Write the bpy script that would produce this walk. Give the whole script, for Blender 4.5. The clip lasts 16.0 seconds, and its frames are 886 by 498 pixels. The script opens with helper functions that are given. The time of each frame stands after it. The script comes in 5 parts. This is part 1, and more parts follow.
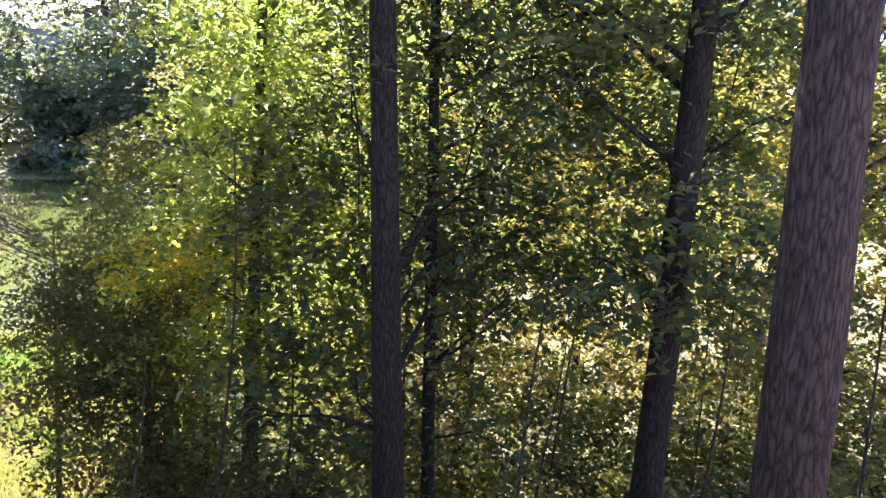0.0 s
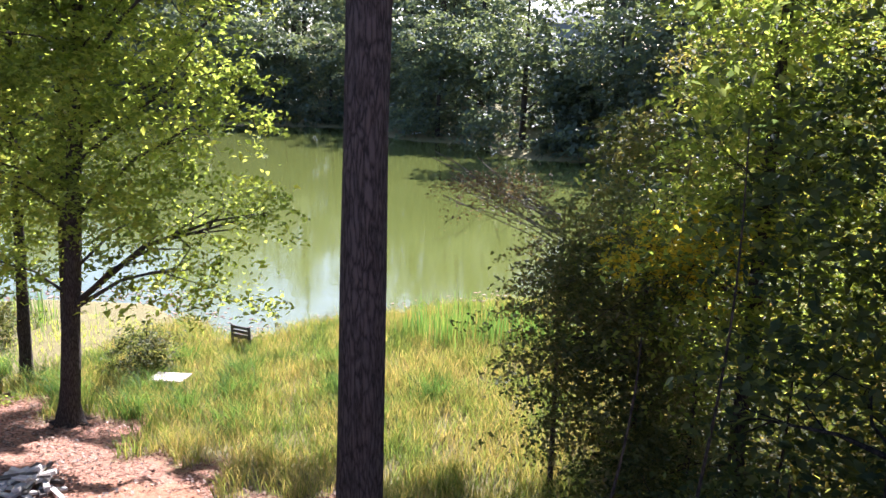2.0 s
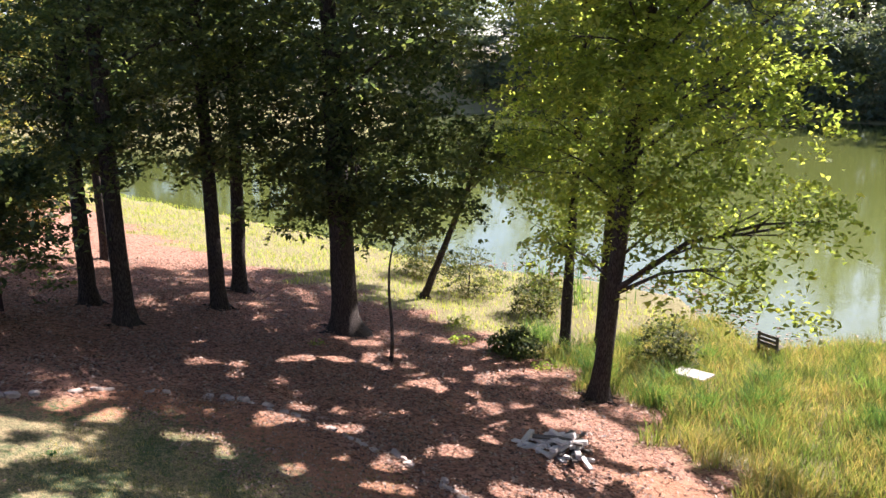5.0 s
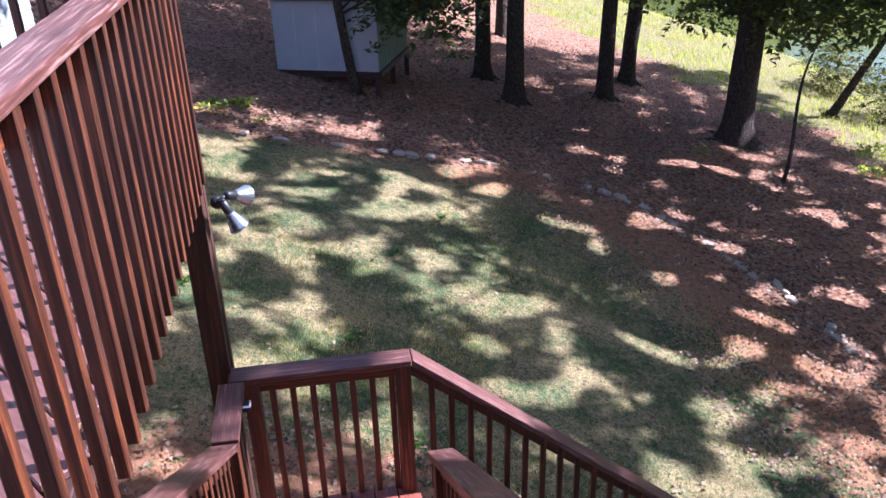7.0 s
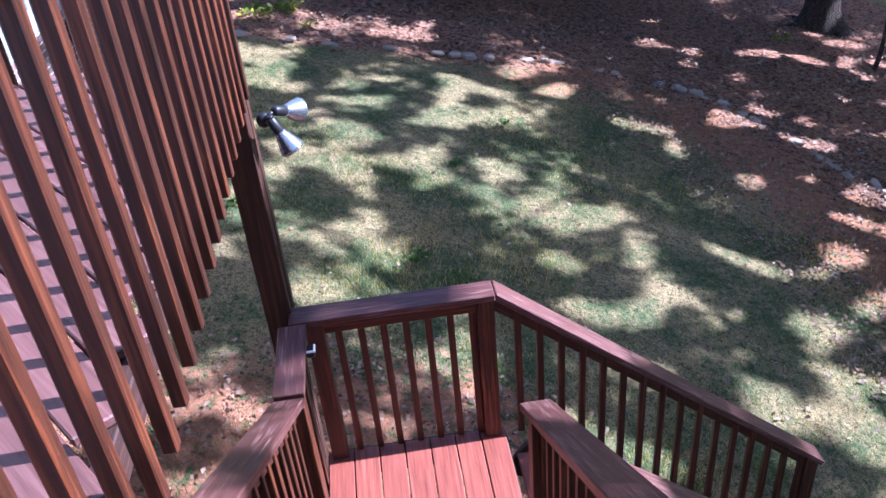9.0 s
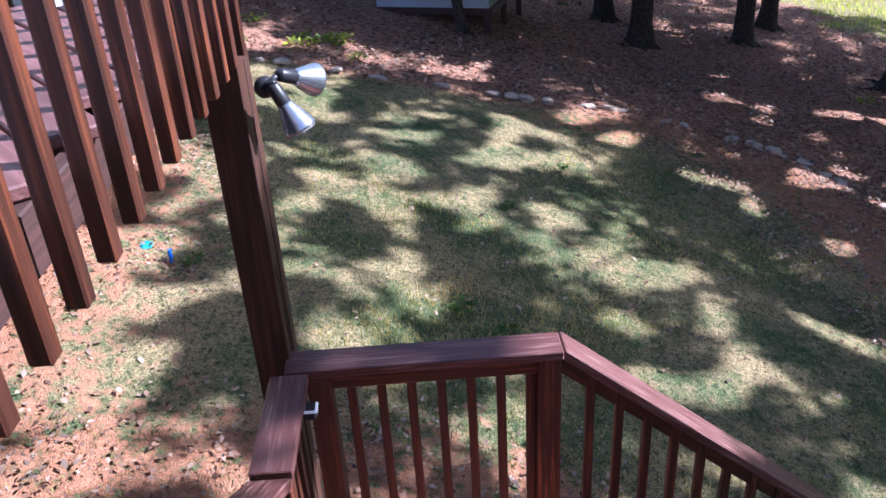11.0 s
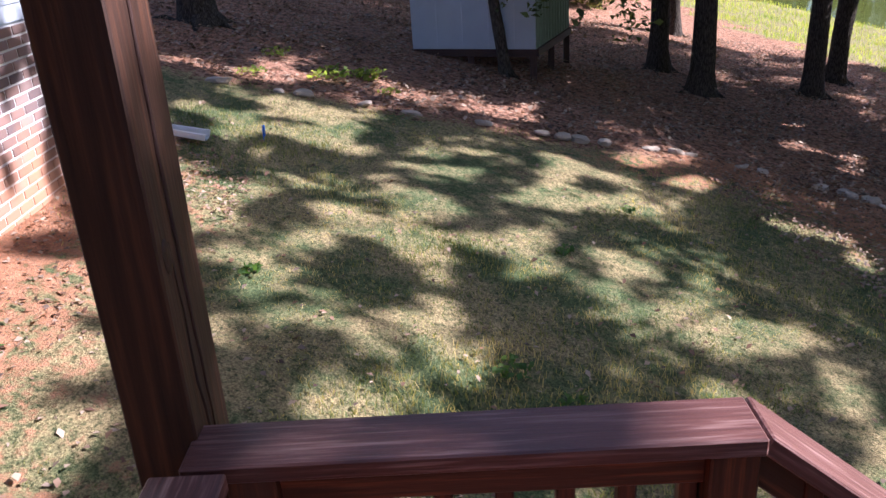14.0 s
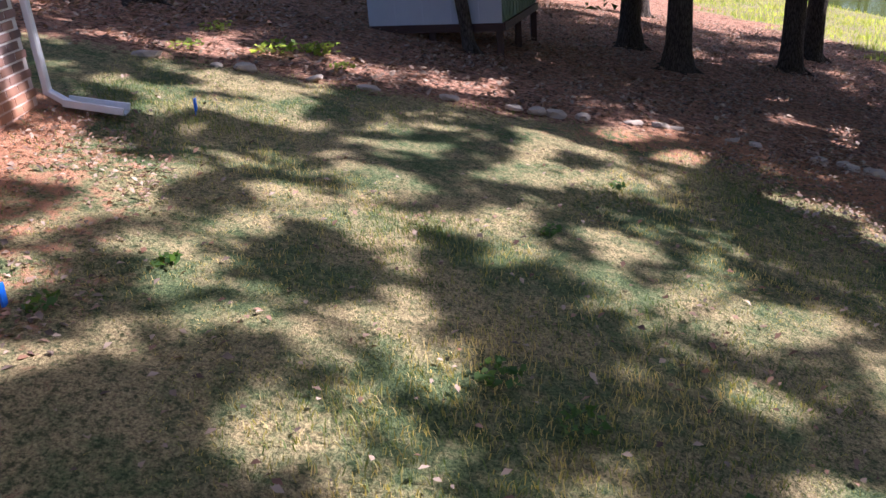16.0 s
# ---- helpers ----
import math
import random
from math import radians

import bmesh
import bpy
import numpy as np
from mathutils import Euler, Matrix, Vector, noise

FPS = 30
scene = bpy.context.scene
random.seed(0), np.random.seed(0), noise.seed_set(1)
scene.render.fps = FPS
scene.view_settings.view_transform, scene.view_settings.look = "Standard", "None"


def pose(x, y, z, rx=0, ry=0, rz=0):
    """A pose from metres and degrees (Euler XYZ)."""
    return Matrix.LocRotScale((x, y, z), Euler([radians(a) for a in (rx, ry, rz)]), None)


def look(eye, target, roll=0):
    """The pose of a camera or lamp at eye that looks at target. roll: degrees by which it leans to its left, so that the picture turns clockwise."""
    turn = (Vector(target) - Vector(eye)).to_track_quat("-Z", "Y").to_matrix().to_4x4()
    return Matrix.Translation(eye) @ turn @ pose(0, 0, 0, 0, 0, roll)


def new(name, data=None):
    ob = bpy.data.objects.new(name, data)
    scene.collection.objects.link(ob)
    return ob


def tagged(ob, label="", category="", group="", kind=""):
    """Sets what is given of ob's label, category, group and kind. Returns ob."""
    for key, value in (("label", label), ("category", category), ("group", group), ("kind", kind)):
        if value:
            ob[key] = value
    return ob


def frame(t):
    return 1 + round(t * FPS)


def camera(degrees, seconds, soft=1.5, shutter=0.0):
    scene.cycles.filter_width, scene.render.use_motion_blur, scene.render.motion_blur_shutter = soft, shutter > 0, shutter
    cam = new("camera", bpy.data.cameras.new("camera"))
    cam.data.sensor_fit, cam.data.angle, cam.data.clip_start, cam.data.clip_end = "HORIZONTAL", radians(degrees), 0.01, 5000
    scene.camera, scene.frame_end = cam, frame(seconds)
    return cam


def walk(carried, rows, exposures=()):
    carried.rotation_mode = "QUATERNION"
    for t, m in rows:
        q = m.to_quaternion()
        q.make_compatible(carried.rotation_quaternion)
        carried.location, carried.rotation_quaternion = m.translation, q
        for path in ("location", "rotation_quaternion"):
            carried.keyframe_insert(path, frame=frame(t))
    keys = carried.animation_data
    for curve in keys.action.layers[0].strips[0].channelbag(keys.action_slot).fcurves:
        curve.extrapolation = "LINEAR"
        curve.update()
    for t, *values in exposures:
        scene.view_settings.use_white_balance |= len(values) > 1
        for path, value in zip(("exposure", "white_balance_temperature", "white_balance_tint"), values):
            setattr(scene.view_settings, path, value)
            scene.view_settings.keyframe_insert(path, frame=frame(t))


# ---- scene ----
EXPO = 1.55
cam = camera(56.7, 16.0, soft=1.5)
ROWS = [
    (0, (-0.480, -0.344, 0.744), (0.004, 1.415, 0.384), 2.6),
    (0.5, (-0.481, -0.215, 0.726), (-0.371, 1.601, 0.338), 2.2),
    (1, (-0.510, -0.180, 0.723), (-0.686, 1.628, 0.321), 1.4),
    (1.5, (-0.537, -0.171, 0.716), (-0.928, 1.600, 0.305), 0.4),
    (2, (-0.564, -0.126, 0.705), (-1.149, 1.589, 0.289), -0.1),
    (2.5, (-0.588, -0.102, 0.696), (-1.333, 1.554, 0.297), -0.0),
    (3, (-0.600, -0.104, 0.699), (-1.482, 1.492, 0.333), 0.1),
    (5.5, (-1.164, -0.326, 0.813), (-2.756, 0.501, 0.321), -2.1),
    (6, (-1.362, -0.327, 0.703), (-3.014, 0.287, 0.109), -1.9),
    (6.5, (-1.632, -0.408, 0.640), (-3.284, 0.096, -0.051), -0.1),
    (7, (-1.778, -0.378, 0.624), (-3.425, -0.125, -0.202), -1.6),
    (7.5, (-1.908, -0.397, 0.605), (-3.508, -0.352, -0.341), -3.8),
    (8, (-2.081, -0.497, 0.586), (-3.616, -0.363, -0.458), -2.5),
    (8.5, (-2.277, -0.480, 0.472), (-3.802, -0.334, -0.583), -1.6),
    (9, (-2.428, -0.445, 0.391), (-3.988, -0.335, -0.616), -5.6),
    (9.5, (-2.654, -0.483, 0.245), (-4.236, -0.304, -0.717), -3.5),
    (10, (-2.863, -0.449, 0.069), (-4.469, -0.362, -0.865), -3.5),
    (12.5, (-3.925, -0.450, -0.707), (-5.601, -0.422, -1.509), -2.7),
    (13, (-4.168, -0.469, -0.857), (-5.885, -0.458, -1.573), -3.0),
    (13.5, (-4.376, -0.443, -1.012), (-6.086, -0.472, -1.742), -3.1),
    (14, (-4.566, -0.498, -1.178), (-6.279, -0.533, -1.901), -3.7),
    (14.5, (-4.753, -0.487, -1.321), (-6.475, -0.549, -2.022), -2.8),
    (15, (-4.944, -0.501, -1.416), (-6.676, -0.586, -2.089), -3.3),
    (15.5, (-5.205, -0.548, -1.562), (-6.950, -0.622, -2.203), -3.8),
    (16, (-5.494, -0.525, -1.697), (-7.206, -0.481, -2.425), -4.3),
]

walk(cam, [(t, look(e, a, r)) for t, e, a, r in ROWS], [(0.0, EXPO + 1.6, 5500, 29), (0.5, EXPO + 1.1, 5100, 25), (1.0, EXPO + 0.75, 5300, 27), (1.5, EXPO + 0.65, 5450, 26), (3.0, EXPO + 0.65, 5500, 24), (5.5, EXPO + 0.35, 5850, 24), (8.0, EXPO + 0.5, 4700, 27), (10.0, EXPO + 0.4, 4800, 26), (13.0, EXPO + 0.2, 5350, 24), (16.0, EXPO + 0.15, 5500, 26)])

# ---- light ----
SUN_AZ, SUN_EL = -1.5, 40.0      # degrees from +y towards +x, and above the horizon
world = bpy.data.worlds.new("world")
scene.world = world
world.use_nodes = True
wn = world.node_tree
sky = wn.nodes.new("ShaderNodeTexSky")
sky.sky_type, sky.sun_disc = "NISHITA", False
sky.sun_elevation, sky.sun_rotation = radians(SUN_EL), radians(SUN_AZ)
sky.dust_density, sky.air_density = 1.2, 1.0
wn.links.new(sky.outputs[0], wn.nodes["Background"].inputs[0])
wn.nodes["Background"].inputs[1].default_value = 0.072
sun = new("sun", bpy.data.lights.new("sun", "SUN"))
sun.data.energy, sun.data.angle, sun.data.color = 5.0, radians(0.55), (1.0, 0.93, 0.82)
to_sun = Vector((math.sin(radians(SUN_AZ)) * math.cos(radians(SUN_EL)), math.cos(radians(SUN_AZ)) * math.cos(radians(SUN_EL)), math.sin(radians(SUN_EL))))
sun.matrix_world = look(to_sun * 60, (0, 0, 0))


# ---- materials ----
class Nodes:
    """A short hand for building one node material."""

    def __init__(self, name, rough=0.8, metal=0.0, spec=0.4):
        self.m = bpy.data.materials.new(name)
        self.m.use_nodes = True
        self.t = self.m.node_tree
        self.b = self.t.nodes["Principled BSDF"]
        self.b.inputs["Roughness"].default_value = rough
        self.b.inputs["Metallic"].default_value = metal
        self.b.inputs["Specular IOR Level"].default_value = spec

    def n(self, kind, **ins):
        x = self.t.nodes.new("ShaderNode" + kind)
        for k, v in ins.items():
            self.put(x.inputs[k.replace("_", " ")], v)
        return x

    def put(self, socket, v):
        if isinstance(v, bpy.types.NodeSocket):
            self.t.links.new(v, socket)
        else:
            socket.default_value = v

    def coords(self, scale=(1, 1, 1), shift=0.0):
        tc = self.n("TexCoord")
        mp = self.n("Mapping")
        self.put(mp.inputs["Vector"], tc.outputs["Object"])
        mp.inputs["Scale"].default_value = scale
        if shift:
            oi = self.n("ObjectInfo")
            mul = self.n("VectorMath")
            mul.operation = "SCALE"
            mul.inputs[0].default_value = (1.0, 0.7, 1.3)
            self.put(mul.inputs["Scale"], self.math("MULTIPLY", oi.outputs["Random"], shift))
            self.put(mp.inputs["Location"], mul.outputs[0])
        return mp.outputs[0]

    def noise(self, vec, scale, detail=4.0, rough=0.55):
        x = self.n("TexNoise", Scale=scale, Detail=detail, Roughness=rough)
        self.put(x.inputs["Vector"], vec)
        return x.outputs["Fac"]

    def math(self, op, a, b=0.0, clamp=False):
        x = self.n("Math")
        x.operation, x.use_clamp = op, clamp
        self.put(x.inputs[0], a)
        self.put(x.inputs[1], b)
        return x.outputs[0]

    def ramp(self, fac, stops):
        x = self.n("ValToRGB")
        self.put(x.inputs[0], fac)
        e = x.color_ramp.elements
        while len(e) < len(stops):
            e.new(0.5)
        for el, (p, c) in zip(e, stops):
            el.position, el.color = p, (*c, 1) if len(c) == 3 else c
        return x.outputs[0]

    def mix(self, fac, a, b, mode="MIX"):
        x = self.n("Mix")
        x.data_type, x.blend_type = "RGBA", mode
        self.put(x.inputs[0], fac)
        for s, v in ((x.inputs[6], a), (x.inputs[7], b)):
            self.put(s, v if isinstance(v, bpy.types.NodeSocket) else (*v, 1))
        return x.outputs[2]

    def color(self, c):
        self.put(self.b.inputs["Base Color"], c if isinstance(c, bpy.types.NodeSocket) else (*c, 1))
        return self

    def bump(self, h, strength=0.4, dist=0.01):
        x = self.n("Bump", Strength=strength, Distance=dist)
        self.put(x.inputs["Height"], h)
        self.put(self.b.inputs["Normal"], x.outputs[0])
        return self


def g3(v):
    return (v, v, v)


def wood_mat(name, dark, mid, light, rough=0.55, grain=1.0):
    """Timber whose grain runs along the piece's own z."""
    k = Nodes(name, rough, 0, 0.5)
    v = k.coords((1, 1, 0.045), 9.0)
    fine = k.noise(v, 60 * grain, 5, 0.6)
    broad = k.noise(k.coords((1, 1, 0.35), 7.0), 5.0, 3)
    c = k.ramp(fine, [(0.3, dark), (0.52, mid), (0.75, light)])
    oi = k.n("ObjectInfo")
    c = k.mix(k.math("MULTIPLY", oi.outputs["Random"], 0.45), c, dark)
    c = k.mix(k.ramp(broad, [(0.35, g3(0)), (0.7, g3(0.6))]), c, mid)
    k.color(c).bump(fine, 0.5, 0.006)
    k.put(k.b.inputs["Roughness"], k.math("MULTIPLY_ADD", broad, 0.25))
    k.b.inputs["Roughness"].links[0].from_node.inputs[2].default_value = rough - 0.12
    return k.m


RAIL = wood_mat("red_stained_rail", (0.016, 0.006, 0.0035), (0.08, 0.022, 0.009), (0.36, 0.1, 0.032), 0.5)
# darker than RAIL: the shade on the corner post's face put into the colour
POSTW = wood_mat("shaded_stained_post", (0.012, 0.005, 0.003), (0.05, 0.018, 0.009), (0.14, 0.05, 0.022), 0.6)
CAPW = wood_mat("red_stained_cap", (0.05, 0.019, 0.016), (0.13, 0.05, 0.04), (0.5, 0.32, 0.28), 0.42, 1.5)
BOARD = wood_mat("red_stained_board", (0.13, 0.036, 0.024), (0.27, 0.075, 0.048), (0.4, 0.13, 0.09), 0.5)
# BOARD darkened: partial shade and baluster shadows put into the deck's colour
DECKB = wood_mat("shaded_deck_board", (0.07, 0.03, 0.026), (0.14, 0.06, 0.052), (0.24, 0.125, 0.115), 0.5)
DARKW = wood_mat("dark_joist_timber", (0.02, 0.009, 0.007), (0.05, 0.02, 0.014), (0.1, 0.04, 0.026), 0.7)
GREYW = wood_mat("weathered_timber", (0.35, 0.3, 0.25), (0.58, 0.52, 0.45), (0.78, 0.73, 0.66), 0.85)
DEADW = wood_mat("old_dark_timber", (0.05, 0.04, 0.03), (0.12, 0.1, 0.08), (0.2, 0.17, 0.14), 0.9)


def bark_mat(name, dark, light, scale=1.0):
    k = Nodes(name, 0.95, 0, 0.15)
    v = k.coords((1, 1, 0.2), 3.0)
    warp = k.n("VectorMath")
    warp.operation = "MULTIPLY_ADD"
    nz = k.n("TexNoise", Scale=6.0 * scale, Detail=4.0)
    k.put(nz.inputs["Vector"], v)
    k.put(warp.inputs[0], nz.outputs["Color"])
    warp.inputs[1].default_value = (0.12, 0.12, 0.12)
    k.put(warp.inputs[2], v)
    vo = k.n("TexVoronoi", Scale=24 * scale)
    vo.feature = "DISTANCE_TO_EDGE"
    k.put(vo.inputs["Vector"], warp.outputs[0])
    n = k.noise(v, 45 * scale, 6, 0.7)
    h = k.math("ADD", k.math("MULTIPLY", vo.outputs["Distance"], 1.1, True), k.math("MULTIPLY", n, 0.9))
    k.color(k.ramp(h, [(0.4, dark), (0.75, light)])).bump(h, 0.9, 0.03)
    return k.m


PINE = bark_mat("pine_bark", (0.022, 0.018, 0.016), (0.085, 0.066, 0.06), 1.2)
BARK = bark_mat("grey_brown_bark", (0.02, 0.016, 0.013), (0.09, 0.072, 0.058), 1.3)


# BARK darkened: the thicket's deep shade is put into the colour
DARKBARK = bark_mat("shaded_dark_bark", (0.01, 0.01, 0.008), (0.04, 0.036, 0.03), 1.3)


def leaf_mat(name, cols, trans=0.5):
    k = Nodes(name, 0.6, 0, 0.16)
    geo = k.n("NewGeometry")
    stops = [((i + 0.5) / len(cols), c) for i, c in enumerate(cols)]
    patch = k.math("MULTIPLY_ADD", k.noise(k.coords(), 0.9, 3), 1.5)
    patch.node.inputs[2].default_value = -0.5
    c = k.ramp(k.math("ADD", patch, k.math("MULTIPLY", geo.outputs["Random Per Island"], 0.5), True), stops)
    k.color(c)
    tr = k.n("BsdfTranslucent")
    gam = k.mix(0.6, c, (1.0, 0.93, 0.5), "MULTIPLY")
    br = k.mix(1.0, gam, (2.7, 2.6, 1.6), "MULTIPLY")
    k.put(tr.inputs[0], br)
    mx = k.n("MixShader")
    mx.inputs[0].default_value = trans
    k.put(mx.inputs[1], k.b.outputs[0])
    k.put(mx.inputs[2], tr.outputs[0])
    k.put(k.t.nodes["Material Output"].inputs["Surface"], mx.outputs[0])
    return k.m


OAKLEAF = leaf_mat("oak_leaves", [(0.026, 0.042, 0.024), (0.046, 0.07, 0.036), (0.08, 0.105, 0.05), (0.14, 0.17, 0.07)], 0.5)
MAPLELEAF = leaf_mat("maple_leaves", [(0.085, 0.12, 0.035), (0.13, 0.18, 0.05), (0.2, 0.25, 0.065), (0.3, 0.32, 0.1)], 0.6)
WOODLEAF = leaf_mat("woodland_leaves", [(0.034, 0.046, 0.027), (0.062, 0.08, 0.038), (0.11, 0.12, 0.05), (0.22, 0.18, 0.06), (0.055, 0.075, 0.037)], 0.5)
# turning leaves, their yellows strengthened to stand for backlight
AUTUMN = leaf_mat("turning_backlit_leaves", [(0.07, 0.09, 0.03), (0.14, 0.16, 0.04), (0.26, 0.27, 0.05), (0.13, 0.09, 0.045), (0.36, 0.3, 0.035), (0.1, 0.13, 0.03)], 0.42)
YELLOW = leaf_mat("yellow_leaves", [(0.2, 0.2, 0.04), (0.42, 0.34, 0.03), (0.5, 0.42, 0.05), (0.16, 0.2, 0.05)], 0.55)
BROWNLEAF = leaf_mat("browning_leaves", [(0.06, 0.04, 0.035), (0.1, 0.07, 0.055), (0.13, 0.09, 0.06), (0.07, 0.07, 0.045)], 0.3)
BUSHLEAF = leaf_mat("shrub_leaves", [(0.03, 0.05, 0.02), (0.06, 0.075, 0.03), (0.1, 0.11, 0.045), (0.16, 0.14, 0.07)], 0.4)
BANKGRASS = leaf_mat("bank_grass", [(0.12, 0.18, 0.05), (0.19, 0.25, 0.06), (0.3, 0.3, 0.09), (0.13, 0.2, 0.05)], 0.45)
TALLGRASS = leaf_mat("tall_grass", [(0.055, 0.09, 0.03), (0.1, 0.145, 0.045), (0.16, 0.18, 0.06), (0.3, 0.23, 0.12), (0.08, 0.12, 0.04)], 0.36)
REED = leaf_mat("cattail_leaves", [(0.04, 0.09, 0.03), (0.07, 0.13, 0.04), (0.12, 0.17, 0.05)], 0.4)
LAWNBLADE = leaf_mat("lawn_blades", [(0.05, 0.085, 0.03), (0.1, 0.14, 0.045), (0.27, 0.24, 0.09), (0.5, 0.39, 0.19)], 0.3)
LITTERLEAF = leaf_mat("dead_leaves", [(0.08, 0.047, 0.034), (0.15, 0.083, 0.055), (0.25, 0.15, 0.1), (0.36, 0.27, 0.2), (0.055, 0.036, 0.03), (0.26, 0.13, 0.075)], 0.05)
# haze across the pond painted in: paler, bluer greens in a narrow range
FARLEAF = leaf_mat("hazy_distant_leaves", [(0.075, 0.1, 0.085), (0.09, 0.12, 0.09), (0.11, 0.14, 0.09), (0.15, 0.17, 0.1)], 0.3)


def plain(name, c, rough=0.6, metal=0.0, var=0.15, scale=8.0):
    k = Nodes(name, rough, metal)
    n = k.noise(k.coords((1, 1, 1), 5.0), scale, 4)
    k.color(k.mix(n, tuple(v * (1 - var) for v in c), tuple(min(1, v * (1 + var)) for v in c))).bump(n, 0.15, 0.004)
    return k.m


WHITE = plain("white_metal", (0.72, 0.73, 0.75), 0.45)
SIDING = plain("grey_vinyl", (0.36, 0.39, 0.44), 0.5, 0, 0.06, 3)
SHEDW = plain("white_shed_panel", (0.62, 0.66, 0.72), 0.6, 0, 0.12, 2)
SHEDG = plain("green_shed_panel", (0.28, 0.36, 0.26), 0.6, 0, 0.15, 3)
SHINGLE = plain("brown_shingle", (0.1, 0.065, 0.05), 0.95, 0, 0.4, 30)
STONE = plain("border_stone", (0.36, 0.29, 0.23), 0.9, 0, 0.45, 9)
BLACK = plain("black_plastic", (0.02, 0.02, 0.023), 0.4, 0, 0.3)
CHROME = plain("silver_reflector", (0.45, 0.48, 0.53), 0.25, 0.85, 0.1, 20)
CLAYPOT = plain("terracotta", (0.45, 0.2, 0.1), 0.8)
BLUE = plain("blue_plastic", (0.02, 0.16, 0.75), 0.5)
TEAL = plain("teal_plastic", (0.02, 0.2, 0.22), 0.5)
REDP = plain("red_plastic", (0.6, 0.05, 0.03), 0.5)
GREENP = plain("green_plastic", (0.03, 0.12, 0.04), 0.5)
GREYMAT = plain("grey_roofing", (0.3, 0.3, 0.31), 0.9)
GLASS = Nodes("lamp_glass", 0.08)
GLASS.color((0.9, 0.95, 1.0))
GLASS.b.inputs["Transmission Weight"].default_value = 0.85
GLASS = GLASS.m


def splash(k, c):
    """Red clay washed up on a wall's foot, to an uneven line."""
    pos = k.n("NewGeometry").outputs["Position"]
    sep = k.n("SeparateXYZ")
    k.put(sep.inputs[0], pos)
    wave = k.math("MULTIPLY", k.math("SUBTRACT", k.noise(pos, 1.6, 4), 0.5), 1.1)
    h = k.math("ADD", k.math("SUBTRACT", -2.42, sep.outputs[2]), wave)
    return k.mix(k.ramp(h, [(0.0, g3(0)), (0.45, g3(0.6))]), c, (0.52, 0.24, 0.12))


def brick_mat():
    k = Nodes("brick_face", 0.9, 0, 0.2)
    oi = k.n("ObjectInfo")
    geo = k.n("NewGeometry")
    r = k.math("FRACT", k.math("ADD", oi.outputs["Random"], geo.outputs["Random Per Island"]))
    c = k.ramp(r, [(0.0, (0.15, 0.105, 0.1)), (0.35, (0.24, 0.15, 0.13)), (0.6, (0.17, 0.125, 0.125)), (0.8, (0.07, 0.065, 0.075)), (0.95, (0.3, 0.21, 0.19))])
    n = k.noise(k.coords((1, 1, 1), 5.0), 45, 4)
    c = k.mix(k.math("MULTIPLY", n, 0.4), c, (0.28, 0.16, 0.12))
    k.color(splash(k, c)).bump(n, 0.5, 0.004)
    return k.m


BRICK = brick_mat()


def mortar_mat():
    k = Nodes("mortar", 0.95, 0, 0.15)
    n = k.noise(k.coords(), 30, 4)
    k.color(splash(k, k.mix(n, (0.5, 0.48, 0.47), (0.66, 0.64, 0.62)))).bump(n, 0.3, 0.004)
    return k.m


MORTAR = mortar_mat()


